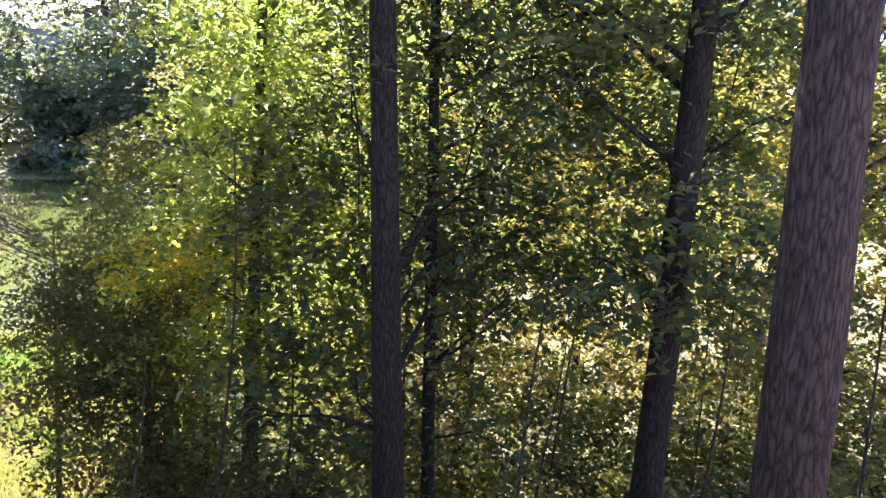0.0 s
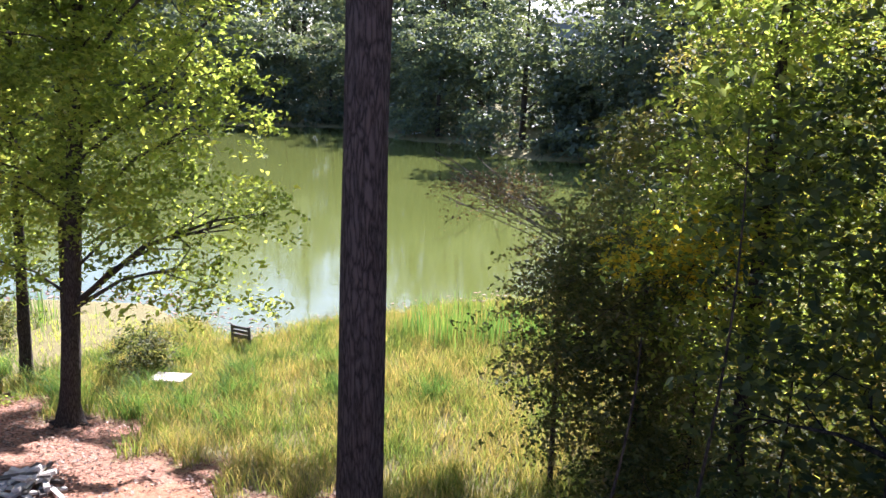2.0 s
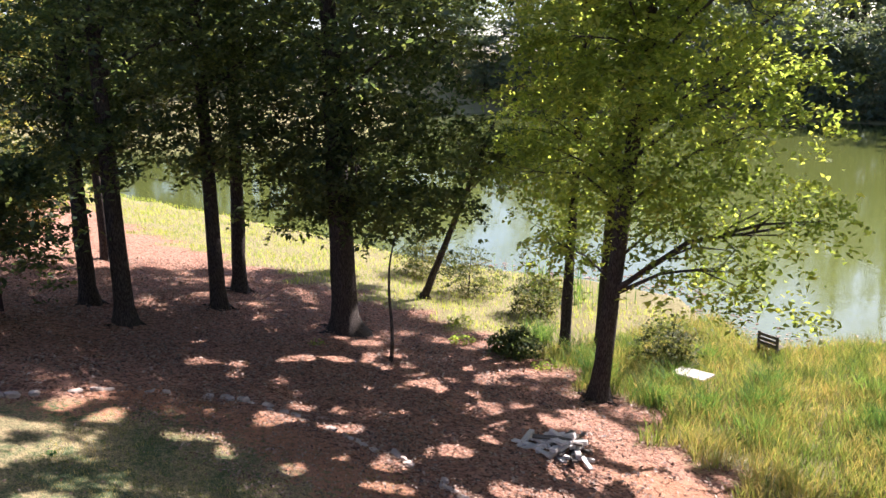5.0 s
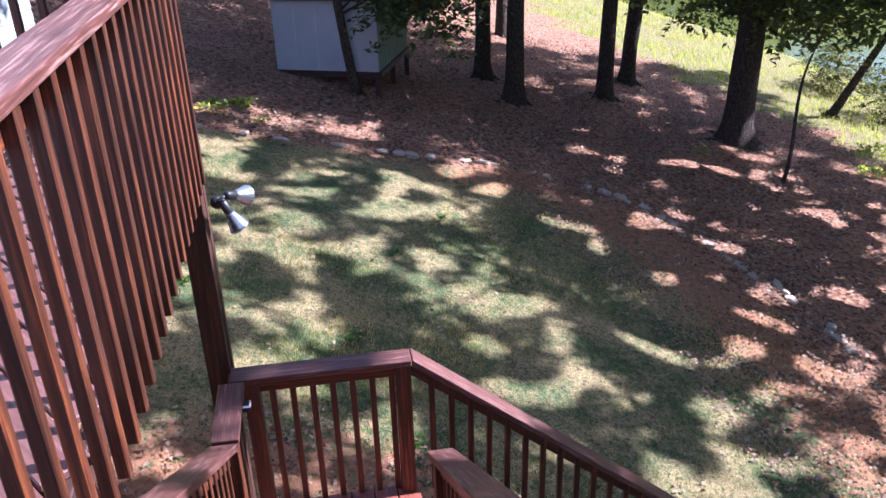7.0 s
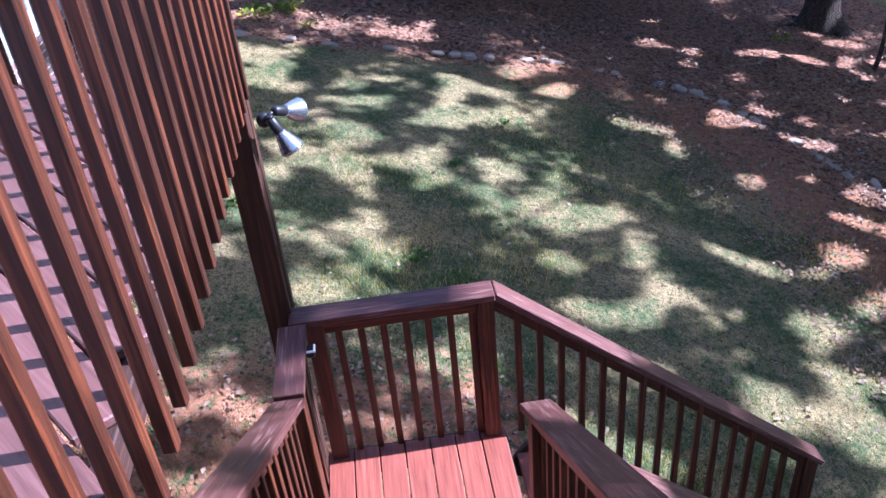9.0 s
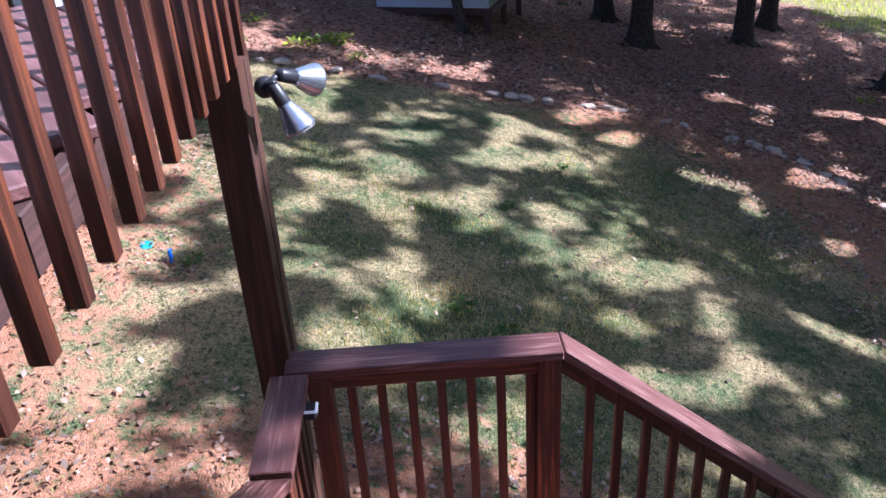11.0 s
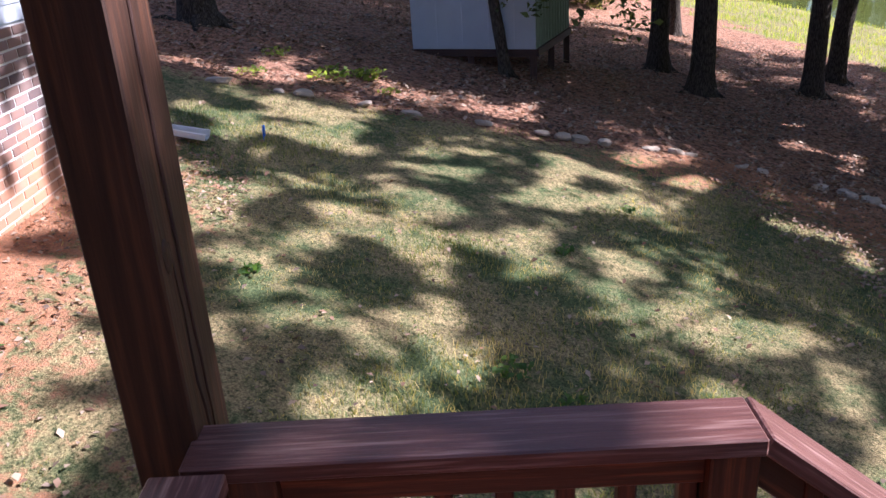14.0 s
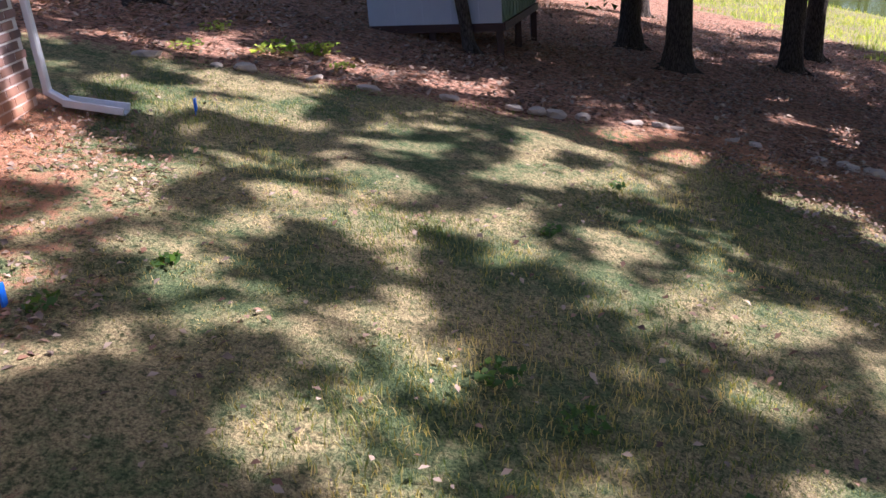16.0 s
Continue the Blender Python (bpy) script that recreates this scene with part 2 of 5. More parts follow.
def ground_mat():
    k = Nodes("yard_ground", 0.95, 0, 0.1)
    v = k.coords((1, 1, 1))
    at = k.n("Attribute")
    at.attribute_name = "zones"
    sep = k.n("SeparateColor")
    k.put(sep.inputs[0], at.outputs["Color"])
    lawn, clay, wild = sep.outputs[0], sep.outputs[1], sep.outputs[2]
    tuft = k.noise(v, 24, 4, 0.75)
    fine, mid, big = k.noise(v, 70, 5, 0.7), k.noise(v, 9, 5, 0.65), k.noise(v, 1.1, 4, 0.6)
    speck = k.n("TexVoronoi", Scale=26.0)
    k.put(speck.inputs["Vector"], v)
    sc = k.n("SeparateColor")
    k.put(sc.inputs[0], speck.outputs["Color"])
    litter = k.ramp(sc.outputs[0], [(0.1, (0.06, 0.033, 0.022)), (0.4, (0.14, 0.07, 0.043)), (0.7, (0.27, 0.135, 0.08)), (0.95, (0.38, 0.25, 0.17))])
    litter = k.mix(k.ramp(mid, [(0.4, g3(0)), (0.62, g3(0.85))]), litter, (0.46, 0.24, 0.16))
    clayc = k.mix(k.ramp(mid, [(0.35, g3(0)), (0.65, g3(1))]), (0.3, 0.115, 0.055), (0.55, 0.27, 0.15))
    clayc = k.mix(k.ramp(fine, [(0.45, g3(0)), (0.6, g3(0.7))]), clayc, (0.2, 0.14, 0.1))
    grass = k.mix(k.ramp(fine, [(0.35, g3(0)), (0.65, g3(1))]), (0.03, 0.055, 0.025), (0.2, 0.23, 0.1))
    dry = k.mix(k.ramp(fine, [(0.35, g3(0)), (0.65, g3(1))]), (0.15, 0.11, 0.06), (0.58, 0.45, 0.23))
    grass = k.mix(k.ramp(k.math("ADD", k.math("MULTIPLY", big, 0.6), k.math("MULTIPLY", mid, 0.4)), [(0.42, g3(0)), (0.56, g3(0.95))]), grass, dry)
    grass = k.mix(k.ramp(tuft, [(0.5, g3(0)), (0.62, g3(0.75))]), grass, (0.032, 0.055, 0.022))
    wildc = k.mix(mid, (0.12, 0.14, 0.05), (0.33, 0.25, 0.13))

    def edge(z, off=0.0):
        s = k.math("ADD", z, k.math("MULTIPLY", k.math("SUBTRACT", mid, 0.5), 1.5))
        return k.ramp(k.math("ADD", s, off), [(0.4, g3(0)), (0.6, g3(1))])

    c = k.mix(edge(wild), litter, wildc)
    c = k.mix(edge(lawn), c, grass)
    c = k.mix(edge(clay, -0.12), c, clayc)
    k.color(c).bump(k.math("ADD", fine, mid), 0.9, 0.04)
    return k.m


GROUND = ground_mat()


def water_mat():
    k = Nodes("green_pond_water", 0.03, 0, 1.0)
    v = k.coords((1, 1, 1))
    k.color(k.mix(k.noise(v, 0.05, 3), (0.075, 0.09, 0.02), (0.11, 0.125, 0.03)))
    k.b.inputs["IOR"].default_value = 1.42
    k.bump(k.noise(k.coords((1, 2.2, 1)), 2.2, 3), 0.12, 0.03)
    return k.m


WATER = water_mat()

# ---- helpers for meshes ----
WORLD = {}


def place(ob, m, parent=None):
    WORLD[ob] = m
    if parent:
        ob.parent = parent
        ob.matrix_basis = WORLD.get(parent, Matrix()).inverted() @ m
    else:
        ob.matrix_basis = m
    return ob


def thing(name, at, label, category, group=""):
    e = new(name)
    place(e, pose(*at))
    return tagged(e, label, category, group)


def mesh_of(name, bm, mat):
    me = bpy.data.meshes.new(name)
    bm.to_mesh(me)
    bm.free()
    me.materials.append(mat)
    return me


def part(name, me, parent, m=None, label="", kind=""):
    ob = new(name, me)
    place(ob, m or WORLD.get(parent, Matrix()), parent)
    if label or kind:
        tagged(ob, label, "", "", kind)
    return ob


CACHE = {}


def bar_mesh(w, h, length, mat, bevel=0.004):
    """A bar w by h, running up z from the origin."""
    key = (round(w, 3), round(h, 3), round(length, 3), mat.name)
    if key not in CACHE:
        bm = bmesh.new()
        bmesh.ops.create_cube(bm, size=1)
        for v in bm.verts:
            v.co = (v.co.x * w, v.co.y * h, (v.co.z + 0.5) * length)
        if bevel:
            bmesh.ops.bevel(bm, geom=bm.edges[:], offset=min(bevel, w / 4, h / 4), segments=1, affect="EDGES")
        CACHE[key] = mesh_of("bar", bm, mat)
    return CACHE[key]


def along(p, q, side=(0, 0, 1)):
    """The pose whose z runs from p to q and whose y leans to side."""
    p, q = Vector(p), Vector(q)
    z = (q - p).normalized()
    x = Vector(side).cross(z).normalized()
    y = z.cross(x)
    m = Matrix((x, y, z)).transposed().to_4x4()
    return Matrix.Translation(p) @ m


def bar(name, p, q, w, h, mat, parent=None, side=(0, 0, 1), label="", bevel=0.004):
    """A timber from p to q, w wide across and h deep towards side, centred on the line."""
    return part(name, bar_mesh(w, h, (Vector(q) - Vector(p)).length, mat, bevel), parent, along(p, q, side), label)


def mesh_np(name, verts, faces, mat, smooth=False):
    """verts n x 3, faces m x k (k 3 or 4)."""
    me = bpy.data.meshes.new(name)
    n, m, k = len(verts), len(faces), faces.shape[1]
    me.vertices.add(n)
    me.vertices.foreach_set("co", verts.astype(np.float32).ravel())
    me.loops.add(m * k)
    me.loops.foreach_set("vertex_index", faces.astype(np.int32).ravel())
    me.polygons.add(m)
    me.polygons.foreach_set("loop_start", np.arange(0, m * k, k, dtype=np.int32))
    me.polygons.foreach_set("loop_total", np.full(m, k, dtype=np.int32))
    if smooth:
        me.polygons.foreach_set("use_smooth", np.ones(m, dtype=bool))
    me.update(calc_edges=True)
    me.materials.append(mat)
    return me


# ---- the lie of the land ----
POND = -6.9
SHORE = ((-400, 20), (-120, 16), (-53, 8.7), (-44, 10), (-37, 13.5), (-30, 16.3), (-26, 17.5), (-21, 20), (-17.5, 20.6), (-14.3, 18.4), (-12.6, 17.9), (-11.5, 20), (-8.8, 22.4), (-6.7, 23.9), (-2, 26), (10, 30), (40, 40), (400, 60))
FARSHORE = ((-400, -12), (-117, -12), (-112, 80), (-80, 89), (-50, 87), (-40, 88), (-29, 76), (-21, 72), (-15, 63), (0, 60), (40, 52), (400, 66))


def land(x, y):
    x, y = np.asarray(x, float), np.asarray(y, float)
    d = np.clip(y, -14, 24) - 4
    xx = np.clip(x, -60, 12)
    z = -4.79 - 0.0227 * (xx + 12) - 0.2238 * d + 0.0027 * d ** 2 - 0.0009 * (xx + 12) * d
    near = np.interp(x, *np.array(SHORE).T) - y
    far = y - np.interp(x, *np.array(FARSHORE).T)
    z = np.maximum(z, POND + 0.06 + 0.045 * np.clip(near, 0, 6))
    bed = POND - 0.7
    z = np.where(near < 0, np.maximum(bed, POND + 0.06 + near * 0.35), z)
    z = np.where(far > -2, np.minimum(POND + 0.1 + far * 0.12, POND + 9), z)
    return z


def gz(x, y):
    return float(land(x, y))


BORDER = np.array(((-14.35, -3.2), (-14.45, -2), (-14.62, 0), (-14.78, 2.75), (-14.4, 3.92), (-13.8, 4.7), (-12.65, 5.38), (-11.6, 5.67), (-11.05, 5.9), (-10, 6.0), (-9.0, 6.17), (-8.0, 6.13), (-6.5, 6.15), (-3.0, 6.0)))


def border_y(x):
    return np.interp(x, BORDER[4:, 0], BORDER[4:, 1])


def zones(x, y):
    """How much lawn, bare clay and wild grass there is at a place."""
    inside = np.minimum(np.clip((x + 14.9) / 1.2 + 0.1, 0, 1), np.clip((border_y(x) - y) / 1.2, 0, 1))
    inside = np.where(x < -14.9, 0, inside) * np.clip(9 - x, 0, 1)
    clay = np.exp(-((border_y(x) - 1.1 - y) / 1.4) ** 2) * (x > -15) * 0.78
    clay = np.maximum(clay, np.exp(-((x + 14.0) / 0.9) ** 2 - ((y - 2.2) / 2.2) ** 2) * 0.7)
    clay = np.maximum(clay, np.clip((-1.3 - y) / 1.5, 0, 1) * np.clip((x + 13) / 2, 0, 1) * 0.64)
    clay = np.maximum(clay, np.clip((1.3 - y) / 1.2, 0, 1) * np.clip((x + 8.2) / 1.2, 0, 1) * 0.74)
    clay = np.maximum(clay, np.clip((-2.6 - y) / 0.6, 0, 1) * (x > -12.6) * 0.85)
    clay = np.maximum(clay, 0.8 * np.exp(-((x + 8.5) / 2.6) ** 2 - ((y - 9.6) / 1.3) ** 2))
    clay = np.maximum(clay, 0.45 * (y > 6.2) * (x > -26) * (x < -8) * (y < 12.5))
    line = np.interp(x, (-60, -30, -24, -19, -15, -12, -9, 0, 20), (4.5, 8.4, 10.6, 12.4, 12.6, 12.6, 10.9, 10, 9))
    wild = np.clip((y - line + 0.5 * np.sin(x * 2.3) + 0.4 * np.sin(x * 5.1 + y)) / 2.4 + 0.5, 0, 1)
    return inside, clay * (1 - wild * 0.8), wild


# ---- the ground, in one sheet, and the pond ----
def spread(lo, hi, fine_lo, fine_hi, step):
    mid = np.arange(fine_lo, fine_hi + step / 2, step)
    a = fine_lo - np.geomspace(step, fine_lo - lo, 34)[::-1]
    b = fine_hi + np.geomspace(step, hi - fine_hi, 34)
    return np.concatenate((a, mid, b))


gx, gy = spread(-900, 900, -32, 6, 0.2), spread(-300, 1500, -5, 24, 0.2)
GX, GY = np.meshgrid(gx, gy)
GZ = land(GX, GY)
rip = np.zeros_like(GX)
for i, (fx, fy, am) in enumerate(((0.9, 1.3, 0.03), (2.3, -1.9, 0.018), (-4.1, 3.3, 0.01), (7.7, 6.1, 0.006))):
    rip += am * np.sin(GX * fx + i) * np.cos(GY * fy + 2 * i)
GZ = GZ + rip * (GZ > POND + 0.2)
nx, ny = len(gx), len(gy)
idx = np.arange(nx * ny).reshape(ny, nx)
quads = np.stack((idx[:-1, :-1], idx[:-1, 1:], idx[1:, 1:], idx[1:, :-1]), -1).reshape(-1, 4)
gme = mesh_np("ground", np.stack((GX, GY, GZ), -1).reshape(-1, 3), quads, GROUND, True)
za = gme.color_attributes.new("zones", "FLOAT_COLOR", "POINT")
zl, zc, zw = zones(GX.ravel(), GY.ravel())
za.data.foreach_set("color", np.stack((zl, zc, zw, np.ones_like(zl)), -1).astype(np.float32).ravel())
tagged(new("ground", gme), "sloping yard of patchy lawn, red clay and leaf litter", "ground", "", "structure")

bm = bmesh.new()
ring = [(-700, -60), (700, -60), (700, 300), (-700, 300)]
bm.faces.new([bm.verts.new((x, max(y, 5), POND)) for x, y in ring])
tagged(new("water", mesh_of("water", bm, WATER)), "still green pond reflecting sky and trees", "pond", "", "structure")


# ---- deck, stairs and landing ----
CAPZ, FLOOR, LAND = 0.22, -0.72, -3.08
random.seed(4)


def railing(name, p, q, top_p, top_q, drop, posts, label, step=0.118, inner=(0, 1, 0), group="", bottom=False, cap_w=0.14):
    """A railing from p to q (x, y), its cap's top going from top_p to top_q; balusters reach drop below the cap."""
    th = thing(name, (p[0], p[1], min(top_p, top_q) - drop), label, "railing", group)
    a, b = Vector((*p, top_p - 0.019)), Vector((*q, top_q - 0.019))
    bar("cap", a, b, cap_w, 0.038, CAPW, th)
    u = (b - a).normalized()
    down = Vector((0, 0, 1))
    bar("top_rail", a - down * 0.066, b - down * 0.066, 0.038, 0.09, RAIL, th)
    if bottom:
        bar("bottom_rail", a - down * (drop - 0.05), b - down * (drop - 0.05), 0.038, 0.08, RAIL, th)
    n = round((Vector(q) - Vector(p)).length / step)
    for i in range(1, n):
        c = a.lerp(b, i / n)
        side = Vector(inner) * 0.036
        bar("baluster", c + side - down * drop, c + side - down * 0.02, 0.036, 0.036, RAIL, th, side=(0, 1, 0))
    for x, y, lo, hi in posts:
        bar("post", (x, y, lo), (x, y, hi), 0.09, 0.09, RAIL, th, side=(0, 1, 0))
    return th


# deck railing beside the stairs
railing("deck_railing", (2.6, -1.02), (-5.95, -1.02), CAPZ, CAPZ, 1.1, [], "dark red-stained deck railing with square balusters down over the rim", inner=(0, 1, 0), bottom=False, step=0.146)
railing("deck_railing", (-5.9, -1.1), (-5.9, -3.4), CAPZ, CAPZ, 1.1, [], "dark red-stained railing across the end of the deck", inner=(-1, 0, 0), bottom=False)
railing("deck_railing", (2.6, 0.1), (-1.6, 0.1), CAPZ, CAPZ, 1.1, [(-1.66, 0.1, FLOOR - 0.2, CAPZ - 0.04), (0.4, 0.1, FLOOR - 0.2, CAPZ - 0.04)], "dark red-stained deck railing above the yard", bottom=False)


def deck():
    th = thing("deck", (-2, -2, FLOOR - 0.03), "raised red-stained timber deck on square posts", "deck")
    # boards of the main deck lie at a slant
    cut_x, cut_y = (-5.86, 2.6), (-3.42, -1.06)
    c, s = math.cos(radians(38)), math.sin(radians(38))
    k = 0
    for i in range(-60, 70):
        o = i * 0.146
        # line through (ox, oy) along (c, s)
        ox, oy = -1.6 - s * o, -2.2 + c * o
        lo, hi = -20.0, 20.0
        for pos, d, (a, b) in ((ox, c, cut_x), (oy, s, cut_y)):
            t0, t1 = (a - pos) / d, (b - pos) / d
            lo, hi = max(lo, min(t0, t1)), min(hi, max(t0, t1))
        if hi - lo > 0.15:
            p, q = (ox + c * lo, oy + s * lo, FLOOR - 0.014), (ox + c * hi, oy + s * hi, FLOOR - 0.014)
            bar("board", p, q, 0.137, 0.026, DECKB, th)
    for i in range(29):
        bar("board", (2.58 - i * 0.146, -1.04, FLOOR - 0.014), (2.58 - i * 0.146, 0.14, FLOOR - 0.014), 0.137, 0.026, DECKB, th)
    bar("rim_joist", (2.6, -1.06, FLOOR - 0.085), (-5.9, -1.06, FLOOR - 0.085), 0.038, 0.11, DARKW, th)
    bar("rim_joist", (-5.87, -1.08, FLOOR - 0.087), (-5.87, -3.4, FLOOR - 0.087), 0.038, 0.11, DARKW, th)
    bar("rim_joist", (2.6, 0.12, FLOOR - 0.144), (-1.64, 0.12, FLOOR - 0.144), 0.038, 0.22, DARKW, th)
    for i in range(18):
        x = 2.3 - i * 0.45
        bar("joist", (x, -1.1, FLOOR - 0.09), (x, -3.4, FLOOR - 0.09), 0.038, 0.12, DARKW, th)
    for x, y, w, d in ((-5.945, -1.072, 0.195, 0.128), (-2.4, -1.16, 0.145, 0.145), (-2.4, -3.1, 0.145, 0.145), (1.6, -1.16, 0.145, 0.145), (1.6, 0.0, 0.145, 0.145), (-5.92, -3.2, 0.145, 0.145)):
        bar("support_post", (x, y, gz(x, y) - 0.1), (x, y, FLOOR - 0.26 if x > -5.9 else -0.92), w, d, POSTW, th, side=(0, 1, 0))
    return th


deck()


def post_detail():
    """The long drying split and the knot on the sunny face of the corner post."""
    th = next(o for o in scene.objects if o.name == "deck")
    rng = np.random.default_rng(2)
    for x0, za, zb, r in ((-5.95, -0.95, -2.2, 0.004), (-5.915, -1.7, -3.2, 0.0035)):
        z = np.linspace(za, zb, 22)
        x = x0 + 0.012 * np.sin(z * 3.1) + rng.normal(size=22) * 0.003
        pts = np.stack((x, np.full(22, -1.0072), z), 1)
        v, f = tube(pts, r * (0.4 + np.sin(np.linspace(0.1, 3.0, 22))), 5)
        part("split", mesh_np("split", v, f, DARKW), th, Matrix(), "dark drying split in the post")
    bm = bmesh.new()
    bmesh.ops.create_icosphere(bm, subdivisions=2, radius=1)
    for v in bm.verts:
        v.co = Vector((-5.885 + v.co.x * 0.018, -1.008 + v.co.y * 0.006, -1.72 + v.co.z * 0.035))
    part("knot", mesh_of("knot", bm, POSTW), th, Matrix(), "raised knot in the post")


def stairs(name, x0, x1, y0, y1, z0, z1, n, axis, label):
    """A flight whose treads step evenly from the top (z0) to the bottom (z1)."""
    th = thing(name, (x1, y1, z1), label, "stairs")
    for i in range(n - 1):
        z = z0 + (z1 - z0) * (i + 1) / n
        if axis == "x":
            d = (x1 - x0) / (n - 1)
            for j in (0.26, 0.76):
                x = x0 + d * (i + j)
                bar("tread", (x, y0, z - 0.02), (x, y1, z - 0.02), 0.132, 0.038, BOARD, th)
        else:
            d = (y1 - y0) / (n - 1)
            for j in (0.26, 0.76):
                y = y0 + d * (i + j)
                bar("tread", (x0, y, z - 0.02), (x1, y, z - 0.02), 0.12, 0.038, BOARD, th)
    sl = 0.14
    if axis == "x":
        for y in (y0 - 0.02, y1 + 0.02):
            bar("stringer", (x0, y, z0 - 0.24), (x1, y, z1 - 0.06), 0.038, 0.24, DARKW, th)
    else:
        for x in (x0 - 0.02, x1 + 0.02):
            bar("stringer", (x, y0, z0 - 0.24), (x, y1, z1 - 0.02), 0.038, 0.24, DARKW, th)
    return th


stairs("upper_stairs", -1.62, -4.86, -0.9, 0.02, FLOOR, LAND, 13, "x", "long straight flight of red-stained timber stairs")
FOOT = gz(-5.4, 1.9)
stairs("lower_stairs", -5.8, -4.98, 0.1, 1.75, LAND, FOOT, 7, "y", "short flight of red-stained timber steps down to the lawn")


def landing():
    th = thing("landing", (-5.4, -0.5, LAND), "square red-stained timber landing between two flights", "landing")
    for i in range(7):
        y = -0.9 + i * 0.146
        bar("board", (-5.84, y, LAND - 0.014), (-4.87, y, LAND - 0.014), 0.14, 0.026, BOARD, th)
    for y in (-0.96, 0.035):
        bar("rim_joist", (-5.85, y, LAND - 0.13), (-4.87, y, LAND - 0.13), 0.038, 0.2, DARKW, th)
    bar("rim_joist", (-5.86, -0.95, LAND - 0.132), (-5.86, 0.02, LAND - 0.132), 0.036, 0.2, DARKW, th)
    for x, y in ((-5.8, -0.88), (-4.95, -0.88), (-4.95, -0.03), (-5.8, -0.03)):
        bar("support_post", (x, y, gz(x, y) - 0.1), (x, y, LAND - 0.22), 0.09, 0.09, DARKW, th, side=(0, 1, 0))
    return th


landing()
RAILTOP = -2.08
railing("landing_railing", (-5.83, -1.02), (-5.83, 0.03), RAILTOP, RAILTOP, 1.12, [(-5.82, -0.9, LAND - 0.2, RAILTOP - 0.04), (-5.82, -0.02, LAND - 0.2, RAILTOP - 0.04)], "red-stained timber railing across the landing", inner=(-0.3, 0, 0))
railing("landing_railing", (-5.24, -1.0), (-5.75, -1.0), RAILTOP - 0.002, RAILTOP - 0.002, 1.0, [(-5.24, -0.98, LAND - 0.2, RAILTOP - 0.05)], "short level red-stained railing at the side of the landing", inner=(0, 0.3, 0))
railing("stair_railing", (-5.2, -1.0), (-3.3, -1.0), RAILTOP + 0.001, -0.84, 0.9, [(-3.32, -0.98, -2.0, -0.9)], "sloping red-stained stair railing against the deck", inner=(0, 0.3, 0))
railing("stair_railing", (-5.05, 0.08), (-1.7, 0.08), -2.16, 0.1, 0.9, [(-4.97, 0.08, LAND - 0.1, -2.14)], "sloping red-stained stair railing on the open side", inner=(0, 0.3, 0))
railing("stair_railing", (-5.84, 0.03), (-5.84, 2.06), RAILTOP, -3.74, 0.92, [(-5.84, 2.0, gz(-5.8, 2.0) - 0.05, -3.72)], "sloping red-stained railing of the lower steps", inner=(0.3, 0, 0))
railing("stair_railing", (-4.95, 0.12), (-4.95, 2.0), -2.3, -3.8, 0.85, [(-4.95, 1.95, gz(-4.95, 1.95) - 0.05, -3.78)], "sloping red-stained inner railing of the lower steps", inner=(0.3, 0, 0))


# ---- floodlight on the corner post ----
def lathe(profile, mat, n=24, name="lathe"):
    """Turns (radius, height) pairs about z."""
    bm = bmesh.new()
    rings = []
    for r, z in profile:
        rings.append([bm.verts.new((r * math.cos(2 * math.pi * i / n), r * math.sin(2 * math.pi * i / n), z)) for i in range(n)])
    for a, b in zip(rings, rings[1:]):
        for i in range(n):
            bm.faces.new((a[i], a[(i + 1) % n], b[(i + 1) % n], b[i]))
    bm.faces.new(rings[0][::-1])
    bm.faces.new(rings[-1])
    for f in bm.faces:
        f.smooth = True
    return mesh_of(name, bm, mat)


def floodlight():
    c = Vector((-5.83, -0.93, -1.01))
    th = thing("floodlight", c, "twin silver security floodlight with black sockets on a deck post", "lamp")
    part("backplate", lathe([(0.034, 0), (0.034, 0.02), (0.02, 0.03)], BLACK), th, along(c + Vector((0, 0, 0)), c + Vector((0.1, 0.02, 0))), "black round backplate")
    reflector = lathe([(0.022, 0), (0.026, 0.01), (0.036, 0.035), (0.05, 0.075), (0.055, 0.09), (0.056, 0.096)], CHROME, 28)
    socket = lathe([(0.017, 0), (0.022, 0.01), (0.024, 0.07), (0.02, 0.08)], BLACK)
    lens = lathe([(0.054, 0), (0.045, 0.01), (0.02, 0.015)], GLASS, 28)
    arm = lathe([(0.009, 0), (0.012, 0.03), (0.009, 0.06)], BLACK, 12)
    for start, aim in ((c + Vector((0.05, 0.03, 0.02)), Vector((0.1, 0.42, -0.82))), (c + Vector((0.02, 0.05, 0.04)), Vector((-0.72, 0.55, -0.35)))):
        aim.normalize()
        part("arm", arm, th, along(c + Vector((0.03, 0.0, 0)), start))
        part("socket", socket, th, along(start, start + aim))
        head = part("reflector", reflector, th, along(start + aim * 0.07, start + aim), "silver reflector bulb")
        part("lens", lens, head, along(start + aim * 0.166, start + aim * 0.4), "clear glass lens")


floodlight()


def rail_light(x, y, z):
    th = thing("rail_light", (x, y, z), "small black solar light with a white rim under a handrail", "solar light", "rail lights")
    bar("case", (x, y, z - 0.035), (x, y, z), 0.06, 0.05, BLACK, th, side=(0, 1, 0), bevel=0.01)
    bar("rim", (x, y, z), (x, y, z + 0.012), 0.066, 0.056, WHITE, th, side=(0, 1, 0), bevel=0.006)
    bar("panel", (x, y, z + 0.012), (x, y, z + 0.016), 0.048, 0.038, BLACK, th, side=(0, 1, 0), bevel=0.002)


rail_light(-5.7, -0.93, -2.21)
rail_light(-3.75, -0.9, -1.3)

